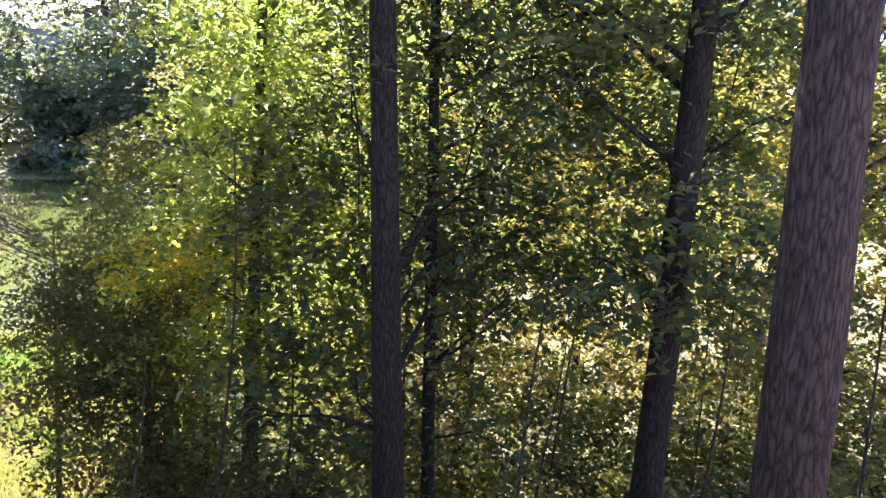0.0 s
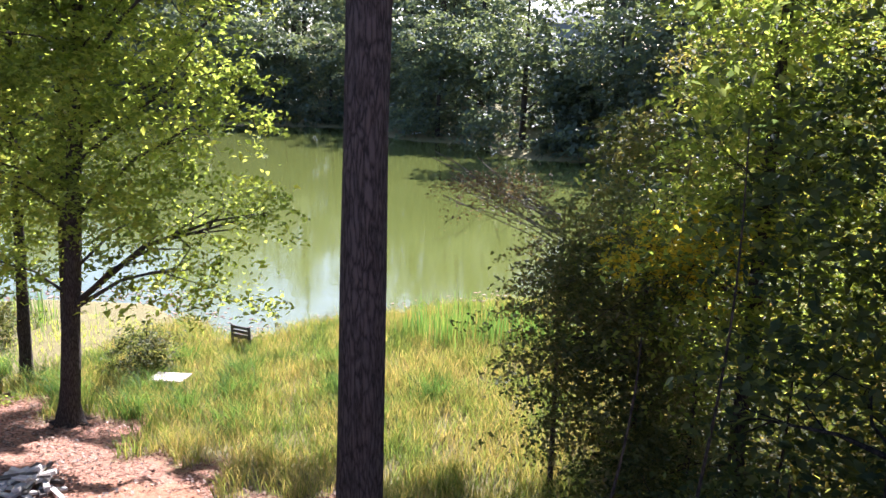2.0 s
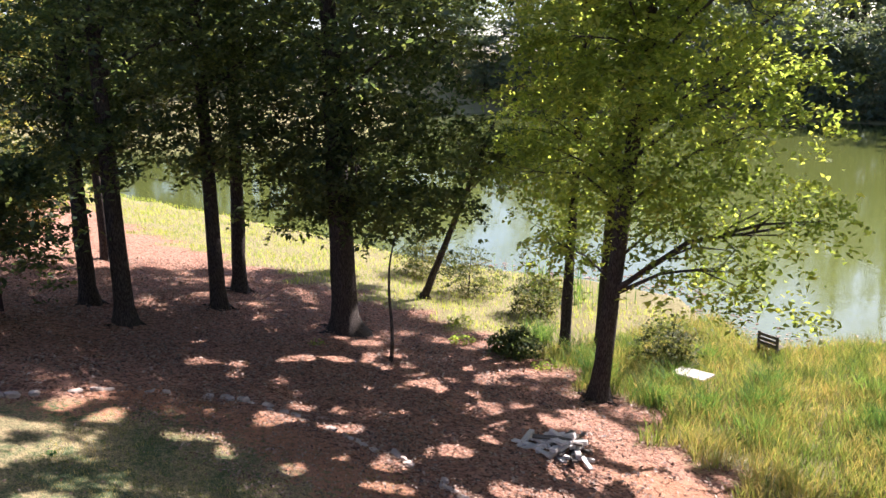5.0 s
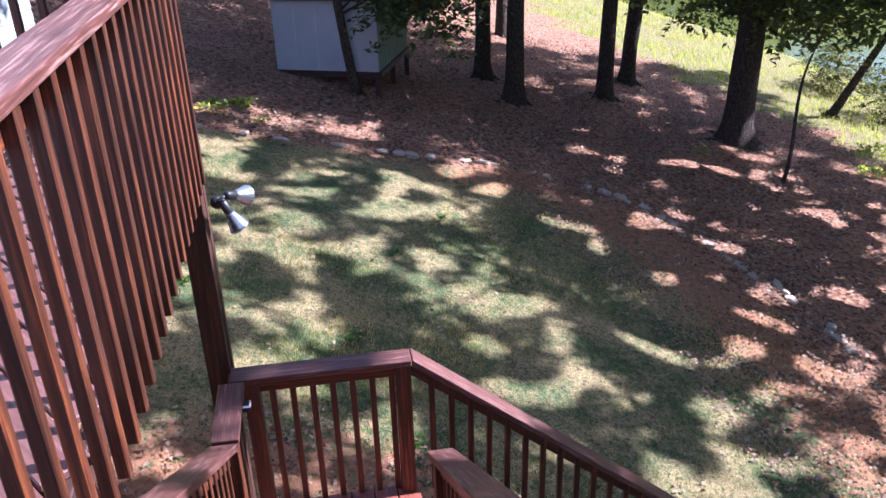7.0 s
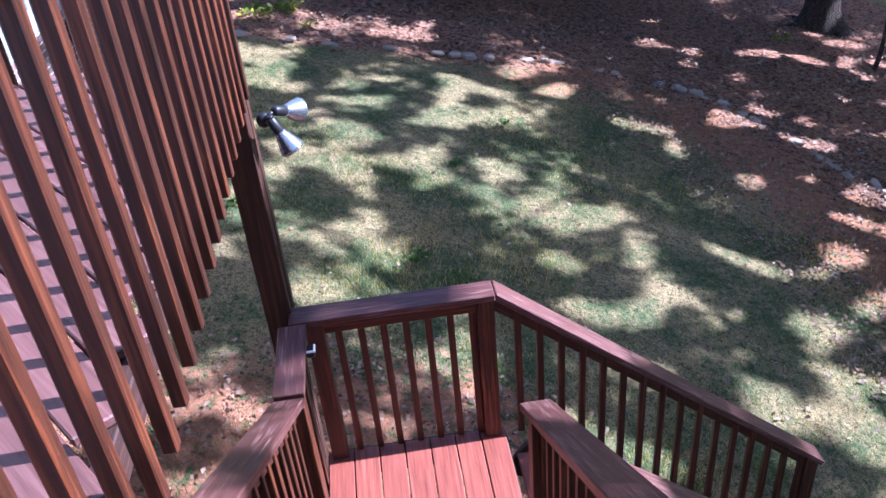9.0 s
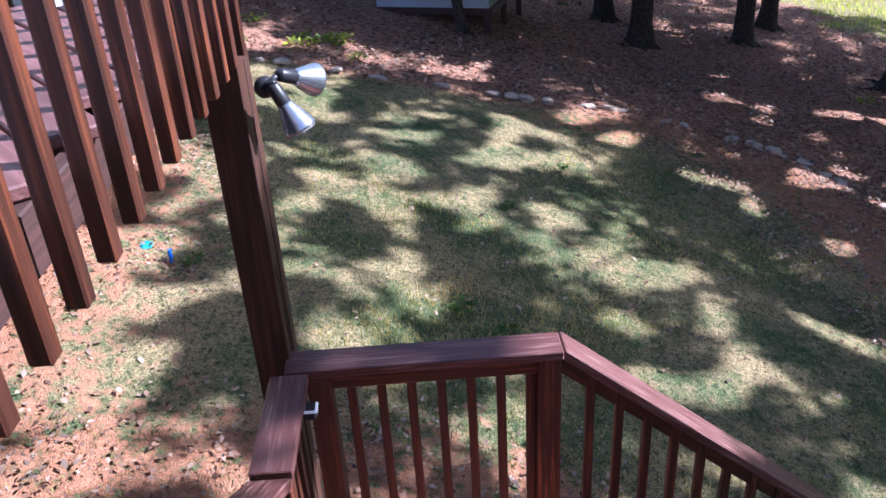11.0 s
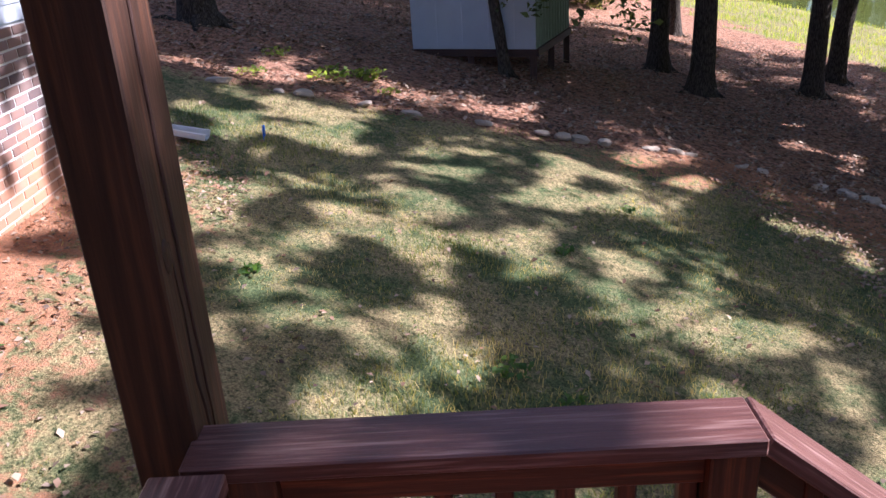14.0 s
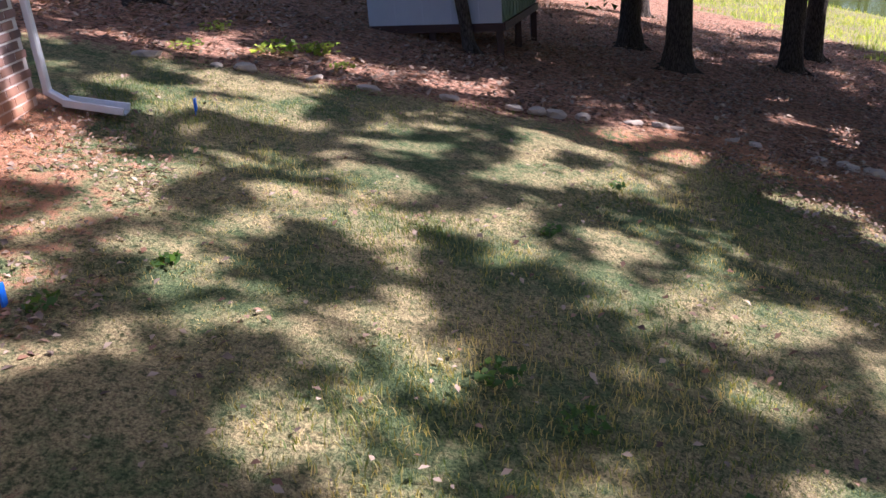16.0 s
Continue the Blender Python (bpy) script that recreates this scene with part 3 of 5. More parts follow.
# ---- the house wall ----
WX, WY = -12.07, -3.45
BRICK_TOP = -1.78
bm = bmesh.new()
bmesh.ops.create_cube(bm, size=1)
for v in bm.verts:
    v.co = (WX + 0.02 + (v.co.x + 0.5) * 16, WY + 0.002 + (v.co.y - 0.5) * 0.24, -4.2 + (v.co.z + 0.5) * (BRICK_TOP + 4.2))
wall_n = tagged(new("wall_north", mesh_of("wall", bm, MORTAR)), "brick foundation wall of the house", "wall", "", "structure")
bm = bmesh.new()
bmesh.ops.create_cube(bm, size=1)
for v in bm.verts:
    v.co = (WX + 0.02 + (v.co.x + 0.5) * 0.24, WY - 0.262 + (v.co.y - 0.5) * 9, -4.2 + (v.co.z + 0.5) * (BRICK_TOP + 4.2))
wall_w = tagged(new("wall_west", mesh_of("wall", bm, MORTAR)), "brick foundation wall round the corner of the house", "wall", "", "structure")
bm = bmesh.new()
bmesh.ops.create_cube(bm, size=1)
for v in bm.verts:
    v.co = (WX + 0.04 + (v.co.x + 0.5) * 16, WY - 0.05 + (v.co.y - 0.5) * 8.8, BRICK_TOP + (v.co.z + 0.5) * 4.6)
siding_wall = tagged(new("wall_upper", mesh_of("wall", bm, SIDING)), "upper house wall of grey lap siding", "wall", "", "structure")
for i in range(38):
    z = BRICK_TOP + 0.02 + i * 0.115
    bar("siding_board", (WX + 0.03, WY - 0.035, z + 0.055), (WX + 16, WY - 0.035, z + 0.055), 0.016, 0.112, SIDING, siding_wall, bevel=0.003).rotation_euler.rotate_axis("Z", radians(4))
bm = bmesh.new()
for x, y, z in ((WX - 0.4, WY + 0.45, BRICK_TOP + 4.6), (WX + 16.4, WY + 0.45, BRICK_TOP + 4.6), (WX + 16.4, WY - 4.4, BRICK_TOP + 7.1), (WX - 0.4, WY - 4.4, BRICK_TOP + 7.1)):
    bm.verts.new((x, y, z))
bm.faces.new(bm.verts[:])
bmesh.ops.solidify(bm, geom=bm.faces[:], thickness=0.15)
tagged(new("roof", mesh_of("roof", bm, SHINGLE)), "brown shingled roof of the house", "roof", "", "structure")


def downspout():
    th = thing("downspout", (-12.0, -3.4, -3.0), "white metal downspout at the corner of the brick wall", "downspout")
    pts = [(-12.1, -3.37, 2.6), (-12.1, -3.37, -2.88), (-12.08, -3.2, -2.99)]
    bar("pipe", pts[0], pts[1], 0.075, 0.055, WHITE, th, side=(0, 1, 0), bevel=0.012)
    bar("elbow", (-12.1, -3.39, -2.86), pts[2], 0.07, 0.055, WHITE, th, bevel=0.012)
    s = thing("splash_block", (-12.1, -2.95, -3.1), "pale grey plastic splash block under the downspout", "splash block")
    a, b = Vector((-12.1, -3.25, gz(-12.1, -3.25) + 0.035)), Vector((-12.13, -2.8, gz(-12.1, -2.8) + 0.04))
    bar("tray", a, b, 0.14, 0.015, SIDING, s)
    for d in (-0.07, 0.07):
        bar("side", a + Vector((d, 0, 0.03)), b + Vector((d * 1.3, 0, 0.03)), 0.018, 0.06, WHITE, s)


downspout()


def vent(x):
    th = thing("wall_vent", (x, WY, -2.07), "black louvred vent in the brick wall", "vent")
    for i in range(11):
        bar("slat", (x - 0.165 + i * 0.033, WY + 0.024, -2.06), (x - 0.165 + i * 0.033, WY + 0.024, -1.89), 0.01, 0.012, BLACK, th, side=(0, 1, 0))
    bar("frame", (x - 0.19, WY + 0.02, -2.072), (x + 0.19, WY + 0.02, -2.072), 0.018, 0.018, BLACK, th)
    bar("backing", (x - 0.19, WY + 0.014, -1.972), (x + 0.19, WY + 0.014, -1.972), 0.008, 0.19, BLACK, th)


VENTS = (-11.3, -8.9, -6.5)
for vx in VENTS:
    vent(vx)


# ---- trees and plants ----
# gaps cut in the tree crowns to set pools of light, named by where it falls: x, y, radius
SUNNY = ((-13.1, -1.4, 0.5), (-12.5, -0.3, 0.25), (-13.4, 1.0, 0.45), (-12.4, 0.55, 0.35), (-12.5, 1.5, 0.45), (-10.75, -0.8, 0.5), (-10.85, 0.2, 0.35), (-10.8, 0.95, 0.35), (-9.9, 1.85, 0.45), (-13.1, 4.6, 0.5), (-12.6, 3.2, 0.35), (-12.0, 3.4, 0.25), (-9.5, 4.4, 0.35), (-8.7, 4.5, 0.25), (-9, 5.2, 0.4), (-14.2, 2.0, 0.35), (-13.6, 2.3, 0.3), (-15.7, 0.5, 0.5), (-14.3, 8.4, 0.6), (-11.1, 6.7, 0.5), (-12.3, 5.4, 0.4), (-11, 5.6, 0.35), (-9.6, 6.6, 0.5), (-8.8, 6.9, 0.8), (-9.8, 8.2, 0.8), (-8.2, -2.6, 0.8), (-9.0, -2.4, 0.6), (-10.8, -2.1, 0.55), (-8.8, -0.2, 0.2), (-13, -2.3, 0.35), (-9.3, -3.3, 0.7), (-7.2, 2.6, 0.3), (-6.6, 1.0, 0.35), (-8.0, 3.4, 0.3), (-7.0, 4.4, 0.4), (-16.4, 4.6, 0.3), (-16.0, 7.2, 0.35), (-12.6, 8.6, 0.4), (-11.6, 10.2, 0.7), (-10.2, 10.0, 1.2), (-8.8, 9.2, 1.0), (-14.6, 10.2, 0.5), (-15.3, -2.2, 0.5), (-6.6, -1.9, 0.4), (-8.2, 1.6, 0.3), (-7.4, 0.2, 0.3), (-7.8, 5.3, 0.45), (-9.2, 3.2, 0.3), (-10.2, 5.0, 0.35), (-11.2, 4.0, 0.25), (-6.3, 3.4, 0.4), (-7.4, 3.4, 0.25), (-10.0, -3.1, 0.4), (-7.3, -2.2, 0.5))
rk = np.random.default_rng(61)
SUNNY += tuple((rk.uniform(-18, -8.5), rk.uniform(4.8, 11.5), rk.uniform(0.08, 0.27)) for _ in range(60))
SUNNY += tuple((rk.uniform(-13, -6), rk.uniform(-3, 6), rk.uniform(0.1, 0.2)) for _ in range(30))


def shaded(p, wide=1.0):
    """Which of the points (n x 3) leave the sunny spots of the yard, the deck railing and the landing in the light."""
    u = np.array(to_sun)
    g = p - u * ((p[:, 2:] + 4.6) / u[2])
    g = p - u * ((p[:, 2:] - land(g[:, 0], g[:, 1])[:, None]) / u[2])
    rail = p - u * ((p[:, 1:2] + 1.0) / u[1])
    foot = p - u * ((p[:, 2:] + 3.0) / u[2])
    open_ = (rail[:, 0] > -6.2) & (rail[:, 0] < -2.4) & (rail[:, 2] > -1.4) & (rail[:, 2] < 0.5)
    open_ |= (foot[:, 0] > -6.3) & (foot[:, 0] < -4.5) & (foot[:, 1] > -1.3) & (foot[:, 1] < 0.4)
    wob = 0.16 * np.sin(g[:, 0] * 7.3 + 2.0 * np.sin(g[:, 1] * 3.1)) + 0.12 * np.cos(g[:, 1] * 8.7 + g[:, 0] * 2.0)
    for x, y, r in SUNNY:
        open_ |= np.hypot(g[:, 0] - x, g[:, 1] - y) < (r + wob) * wide
    return ~open_


def leaves(centers, size, rng, droop=0.3, narrow=0.55, flat=1.0):
    """Folded leaves, one for each centre, lying more or less level."""
    n = len(centers)
    up = rng.normal(size=(n, 3)) * 0.55
    up[:, 2] += flat
    up /= np.linalg.norm(up, axis=1)[:, None]
    d = rng.normal(size=(n, 3))
    d[:, 2] -= droop
    d -= up * (d * up).sum(1)[:, None]
    d /= np.linalg.norm(d, axis=1)[:, None]
    s = np.cross(up, d)
    ln = (size * rng.uniform(0.6, 1.35, n))[:, None]
    w = ln * narrow * 0.5
    c = centers
    mid = c - d * ln * 0.08
    v = np.stack((c - d * ln / 2, mid + s * w + up * w * 0.35, c + d * ln / 2 - up * ln * 0.12, mid - s * w + up * w * 0.35), 1)
    return v.reshape(-1, 3), np.arange(4 * n).reshape(n, 4)


def crown_points(rng, blobs, n, twig=0.35, per=45):
    """Points in layered, drooping sprays near the outside of the given ellipsoids (x, y, z, rx, ry, rz)."""
    blobs = np.array(blobs, float)
    vol = blobs[:, 3] * blobs[:, 4] * blobs[:, 5]
    k = max(1, n // per)
    pick = rng.choice(len(blobs), k, p=vol ** 0.7 / (vol ** 0.7).sum())
    d = rng.normal(size=(k, 3))
    d /= np.linalg.norm(d, axis=1)[:, None]
    r = rng.uniform(0.15, 1.0, k) ** 0.45 * rng.uniform(0.8, 1.15, k)
    cen = blobs[pick, :3] + d * blobs[pick, 3:] * r[:, None]
    out = d * (1, 1, 0.3) + rng.normal(size=(k, 3)) * (0.45, 0.45, 0.15)
    out /= np.linalg.norm(out, axis=1)[:, None]
    side = np.cross(out, (0, 0, 1.0)) + rng.normal(size=(k, 3)) * 0.12
    side /= np.linalg.norm(side, axis=1)[:, None]
    big = twig * rng.uniform(1.0, 2.1, k)
    u = rng.uniform(-1, 1, k * per)
    w = rng.normal(size=k * per) * (0.5 - 0.28 * u)
    R = np.repeat(big, per)
    pts = np.repeat(cen, per, 0) + np.repeat(out, per, 0) * (u * R)[:, None] + np.repeat(side, per, 0) * (w * R)[:, None]
    pts[:, 2] -= 0.22 * R * (u + 0.6) ** 2
    pts += rng.normal(size=pts.shape) * twig * 0.13
    return pts, cen


def tube(path, radii, n=8, rng=None, rough=0.0):
    """Vertices and quads of a tube along a path."""
    path, radii = np.array(path, float), np.array(radii, float)
    vs = []
    for i, (p, r) in enumerate(zip(path, radii)):
        t = path[min(i + 1, len(path) - 1)] - path[max(i - 1, 0)]
        t /= np.linalg.norm(t)
        a = np.cross(t, (0.3, 1, 0.1))
        a /= np.linalg.norm(a)
        b = np.cross(t, a)
        ang = np.arange(n) * 2 * np.pi / n
        rr = r * (1 + (rng.normal(size=n) * rough if rng is not None else 0))
        vs.append(p + np.outer(np.cos(ang) * rr, a) + np.outer(np.sin(ang) * rr, b))
    v = np.concatenate(vs)
    f = []
    for i in range(len(path) - 1):
        for j in range(n):
            f.append((i * n + j, i * n + (j + 1) % n, (i + 1) * n + (j + 1) % n, (i + 1) * n + j))
    return v, np.array(f)


def join_tubes(tubes):
    vs, fs, o = [], [], 0
    for v, f in tubes:
        vs.append(v)
        fs.append(f + o)
        o += len(v)
    return np.concatenate(vs), np.concatenate(fs)


def tree(name, x, y, r, top, lean, blobs, n, leaf, size, label, seed, bark=BARK, limbs=14, category="tree", flare=1.5, per=45, twig=0.35, narrow=0.55, base=None, bend=0.0, airy=0):
    """A tree at (x, y): trunk radius r, height of its top, lean (dx, dy) at the top, a crown of leaves in blobs relative to the base."""
    rng = np.random.default_rng(seed)
    z0 = gz(x, y) - 0.05 if base is None else base
    th = thing(name, (x, y, z0), label, category)
    h = top - z0
    ts = np.concatenate(([0, 0.015, 0.04, 0.08], np.linspace(0.14, 1, 14)))
    path = np.stack((lean[0] * ts + bend * np.sin(ts * 5 + seed) * 0.3, lean[1] * ts + bend * np.cos(ts * 4 + seed) * 0.3, h * ts), 1)
    path[:, :2] -= path[0, :2]
    rad = r * (1 - 0.75 * ts ** 1.2)
    rad[0] *= flare
    rad[1] *= 1 + (flare - 1) * 0.5
    rad[2] *= 1 + (flare - 1) * 0.15
    tubes = [tube(path, rad, 14, rng, 0.05)]
    if flare > 1.3:
        for i in range(5):
            a = i * 1.257 + rng.uniform(-0.3, 0.3)
            dx, dy = math.cos(a), math.sin(a)
            zz = [gz(x + dx * s, y + dy * s) - z0 for s in (r * 1.9, r * 3.0)]
            tubes.append(tube([(dx * r * 0.6, dy * r * 0.6, 0.4 * r + 0.12), (dx * r * 1.3, dy * r * 1.3, 0.06), (dx * r * 1.9, dy * r * 1.9, zz[0] + 0.01), (dx * r * 3, dy * r * 3, zz[1] - 0.06)], [r * 0.42, r * 0.32, r * 0.2, r * 0.1], 7, rng, 0.1))
    v, f = join_tubes(tubes)
    part("trunk", mesh_np("trunk", v, f, bark, True), th, None)
    if blobs:
        pts, cen = crown_points(rng, blobs, n, twig, per)
        # drops leaves that would shade a SUNNY spot, the railing or the landing
        if airy:
            pts = pts[shaded(pts + (x, y, z0), float(airy))]
        if limbs:
            tb = []
            for i in range(limbs):
                c = cen[rng.integers(len(cen))]
                tz = np.clip((c[2] - np.linalg.norm(c[:2]) * 0.45) / h, 0.22, 0.95)
                s = np.array([np.interp(tz, ts, path[:, k]) for k in range(3)])
                rr = min(np.interp(tz, ts, rad) * 0.4, 0.012 + 0.012 * np.linalg.norm(c - s))
                m1 = s + (c - s) * 0.4 + (0, 0, 0.1 * np.linalg.norm(c - s)) + rng.normal(size=3) * 0.08
                m2 = s + (c - s) * 0.75 + (0, 0, 0.08 * np.linalg.norm(c - s)) + rng.normal(size=3) * 0.1
                tb.append(tube([s, m1, m2, c], [rr, rr * 0.6, rr * 0.35, 0.008], 6))
                for _ in range(3):
                    c2 = m2 + rng.normal(size=3) * 0.5
                    tb.append(tube([m1 + (m2 - m1) * rng.uniform(0, 1), (m2 + c2) / 2 + rng.normal(size=3) * 0.08, c2], [rr * 0.3, rr * 0.2, 0.005], 5))
            v, f = join_tubes(tb)
            part("branch_work", mesh_np("branch_work", v, f, bark, True), th, None, kind="stuff")
        v, f = leaves(pts, size, rng, narrow=narrow)
        part("crown", mesh_np("crown", v, f, leaf), th, None, kind="")
    return th


post_detail()

# pines close by the deck: bare trunks here, crowns high above
tree("pine_tree", -3.06, 4.88, 0.2, 11, (0.6, 0.35), [(0.9, 0.3, 16, 3.0, 3.0, 2.2)], 9000, OAKLEAF, 0.2, "tall pine with a straight dark furrowed trunk beside the deck", 1, PINE, 8, narrow=0.12)
tree("pine_tree", 2.58, 3.15, 0.225, 12, (-0.2, 0.25), [(1.0, 0.4, 16, 3.0, 3.0, 2.2)], 9000, OAKLEAF, 0.2, "tall leaning pine with scaly grey-brown bark", 2, PINE, 8, narrow=0.12)

rc = np.random.default_rng(21)
# out-of-view leaf layer, added to cast dappled shade over the yard
CANOPY = []
for bx in np.arange(-25.5, -1.5, 0.72):
    for by in np.arange(5.0, 27, 0.72):
        jx, jy, jz, keep = rc.uniform(-0.25, 0.25), rc.uniform(-0.25, 0.25), rc.uniform(-0.4, 0.4), rc.uniform(0, 1)
        if keep < 0.9:
            CANOPY.append((bx + jx + 15.1, by + jy - 14.6, 13.0 + jz, 0.26, 0.26, 0.15))


def canopy(x, y, top, blobs, n, seed, label):
    tree("shading_tree", x, y, 0.17, top, (0.5, 0.6), blobs, n, WOODLEAF, 0.25, label, seed, BARK, 14, twig=0.26, per=40, flare=1.5, airy=1)


# the row of trees behind the shed and down to the water
tree("oak_tree", -18.3, 8.95, 0.32, 6.0, (0.6, -0.3), [(0.3, 0.3, 7.0, 3.6, 3.2, 2.8), (0.2, 0.6, 4.4, 3.0, 2.6, 1.7), (1.4, 0.8, 3.3, 2.0, 1.6, 0.8), (-1.6, 0.2, 3.2, 1.6, 1.5, 0.8)], 31000, OAKLEAF, 0.16, "big dark-leaved oak with roots spreading over red clay", 3, BARK, 26, flare=2.0, airy=1)
tree("maple_tree", -12.64, 11.95, 0.2, 4.5, (1.2, 0.5), [(1.8, 0.6, 6.6, 3.0, 2.2, 1.7), (2.3, 0.3, 4.5, 2.6, 1.6, 1.1), (3.0, 0.2, 3.1, 1.7, 1.2, 0.6), (-1.3, 0.2, 5.0, 1.8, 1.5, 1.0), (-0.9, 0, 3.2, 1.1, 0.9, 0.6), (0.2, 0, 7.4, 2.2, 1.8, 1.4), (1.6, 0.2, 8.8, 3.0, 2.0, 1.2), (0.4, 0.2, 10.0, 2.2, 1.6, 0.9)], 42000, MAPLELEAF, 0.13, "slender maple in light yellow-green leaf at the pond's edge", 4, BARK, 26, flare=1.7, airy=0.7)
tree("maple_tree", -15.6, 13.8, 0.15, 2.5, (0.4, 0.3), [(0.3, 0, 6, 2.0, 1.8, 2.0), (0, 0, 3.5, 1.3, 1.2, 1.0), (0.2, 0, 8.6, 2.0, 1.8, 1.2)], 13000, MAPLELEAF, 0.13, "thin maple with two stems near the water", 5, BARK, 12, airy=1)
canopy(-15.1, 14.6, 6, CANOPY, 168000, 80, "tall thin-stemmed tree by the pond, its wide unseen crown added to dapple the yard")
# unseen crown, added only to keep sun off the ground by the deck
SHADE = [(bx - 3.2 + rc.uniform(-0.8, 0.8), by - 13.5 + rc.uniform(-0.8, 0.8), 13.4 + rc.uniform(-1, 1), 1.9, 1.9, 0.9) for bx in np.arange(-1.7, 12, 3.3) for by in np.arange(9, 20, 3.3)]
tree("shading_tree", 3.2, 13.5, 0.2, 6.5, (0.3, 0.3), SHADE, 13000, WOODLEAF, 0.3, "added tall tree whose unseen crown above the thicket shades the ground by the deck", 81, BARK, 14, twig=0.5, per=95, flare=1.4, airy=1)
for i, (x, y, r, lx, ly) in enumerate(((-21.05, 3.67, 0.19, 0.2, 0.1), (-19.16, 3.98, 0.21, -0.5, 0.2), (-20.76, 6.67, 0.19, 0.1, 0.1), (-22.64, 7.97, 0.2, 0.2, 0.6), (-26.57, 5.43, 0.17, 0.1, -0.1), (-17.65, -4.3, 0.26, 0.3, 0.0), (-29.1, -1.5, 0.25, 0.3, 0.2))):
    tree("oak_tree", x, y, r, 7.5, (lx, ly), [(0.2, 0, 9.5, 2.8, 2.8, 2.6), (0.1, 0.2, 5.9, 2.5, 2.4, 1.8), (0.5, 0.3, 4.0, 1.9, 1.7, 0.7)], 14500, OAKLEAF, 0.14, "straight dark-barked oak standing in leaf litter", 20 + i, BARK, 16, flare=1.6, airy=1)
tree("sapling", -18.0, 0.44, 0.1, 1.5, (-0.4, -0.7), [(0.5, 1.2, 2.9, 1.2, 1.2, 0.7), (0.7, 1.35, 1.9, 0.9, 1.0, 0.7), (-0.4, -0.3, 4.8, 1.8, 1.8, 1.0)], 13000, OAKLEAF, 0.14, "leaning young tree with drooping leaves in front of a shed", 31, BARK, 14)
tree("dead_sapling", -15.89, 8.74, 0.045, -2.6, (0.2, 0.5), [], 0, OAKLEAF, 0.1, "thin crooked bare sapling stem", 32, BARK, 0, bend=0.45, flare=1.0)
tree("leaning_tree", -21.55, 13.48, 0.12, -1.0, (1.3, 1.9), [(1.3, 1.9, 4.6, 1.6, 1.4, 1.1)], 5000, OAKLEAF, 0.15, "small dark tree leaning over the pond", 33, BARK, 9)

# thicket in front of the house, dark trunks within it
# dark leaves put in for the near crowns' shade, yellow for backlight behind
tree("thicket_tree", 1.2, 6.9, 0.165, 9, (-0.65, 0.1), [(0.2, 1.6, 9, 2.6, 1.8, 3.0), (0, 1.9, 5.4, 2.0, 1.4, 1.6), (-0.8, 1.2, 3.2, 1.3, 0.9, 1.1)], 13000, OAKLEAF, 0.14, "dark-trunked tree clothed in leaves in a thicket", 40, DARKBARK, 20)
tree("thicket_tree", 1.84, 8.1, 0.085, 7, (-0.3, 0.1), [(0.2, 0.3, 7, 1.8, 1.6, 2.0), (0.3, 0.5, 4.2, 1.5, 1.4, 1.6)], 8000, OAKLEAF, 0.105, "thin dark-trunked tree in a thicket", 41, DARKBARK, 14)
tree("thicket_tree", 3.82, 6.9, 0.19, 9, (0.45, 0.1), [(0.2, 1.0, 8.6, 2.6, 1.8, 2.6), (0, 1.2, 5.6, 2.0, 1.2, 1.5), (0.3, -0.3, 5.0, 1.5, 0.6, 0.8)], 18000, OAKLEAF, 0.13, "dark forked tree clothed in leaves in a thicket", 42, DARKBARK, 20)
tree("thicket_tree", -0.2, 10.2, 0.12, 4.5, (0.3, 0.0), [(0.4, 0.3, 7.2, 1.5, 1.7, 2.2), (0.2, 0.1, 4.6, 1.7, 1.7, 1.8)], 20000, MAPLELEAF, 0.1, "green-leaved tree rising out of shrubs", 43, BARK, 16)
tree("thicket_tree", 3.2, 11.6, 0.14, 6, (0.3, 0.0), [(0.1, 0.3, 7.5, 3, 2.4, 2.4), (0, 0.1, 4.0, 2.8, 2.2, 2.2)], 34000, AUTUMN, 0.09, "tree with yellowing leaves behind the thicket, backlight put into their colour", 44, BARK, 16)
tree("thicket_tree", 8.2, 9.6, 0.16, 8, (0.3, 0.0), [(0.1, 0.3, 8.5, 3, 2.4, 3), (0, 0.1, 4.6, 2.8, 2.2, 2.4)], 17000, WOODLEAF, 0.14, "dense green tree at the thicket's end", 45, BARK, 16)
tree("shrub", -1.6, 11.2, 0.06, -1.2, (0.2, 0.1), [(0.0, 0.0, 4.3, 1.4, 1.5, 1.3), (-0.1, 0, 2.6, 1.6, 1.5, 1.4), (-0.75, 0, 3.8, 1.3, 1.3, 1.3), (0.9, -0.6, 2.0, 1.6, 1.4, 1.3)], 34000, BUSHLEAF, 0.085, "tall grey-green shrub with a few yellow leaves", 46, BARK, 30, "shrub", 1.0, twig=0.28)
tree("shrub", 0.2, 7.9, 0.05, -3.4, (0.1, 0.1), [(0.0, 0.0, 1.5, 1.5, 1.0, 1.0)], 12000, OAKLEAF, 0.1, "low dark-leaved shrub at the thicket's foot", 47, BARK, 10, "shrub", 1.0)
tree("shrub", 2.2, 6.6, 0.05, -3.4, (0.1, 0.1), [(0.0, 0.0, 1.2, 1.8, 0.9, 0.9)], 10000, AUTUMN, 0.09, "low brownish shrub among bare stems", 48, BARK, 14, "shrub", 1.0)
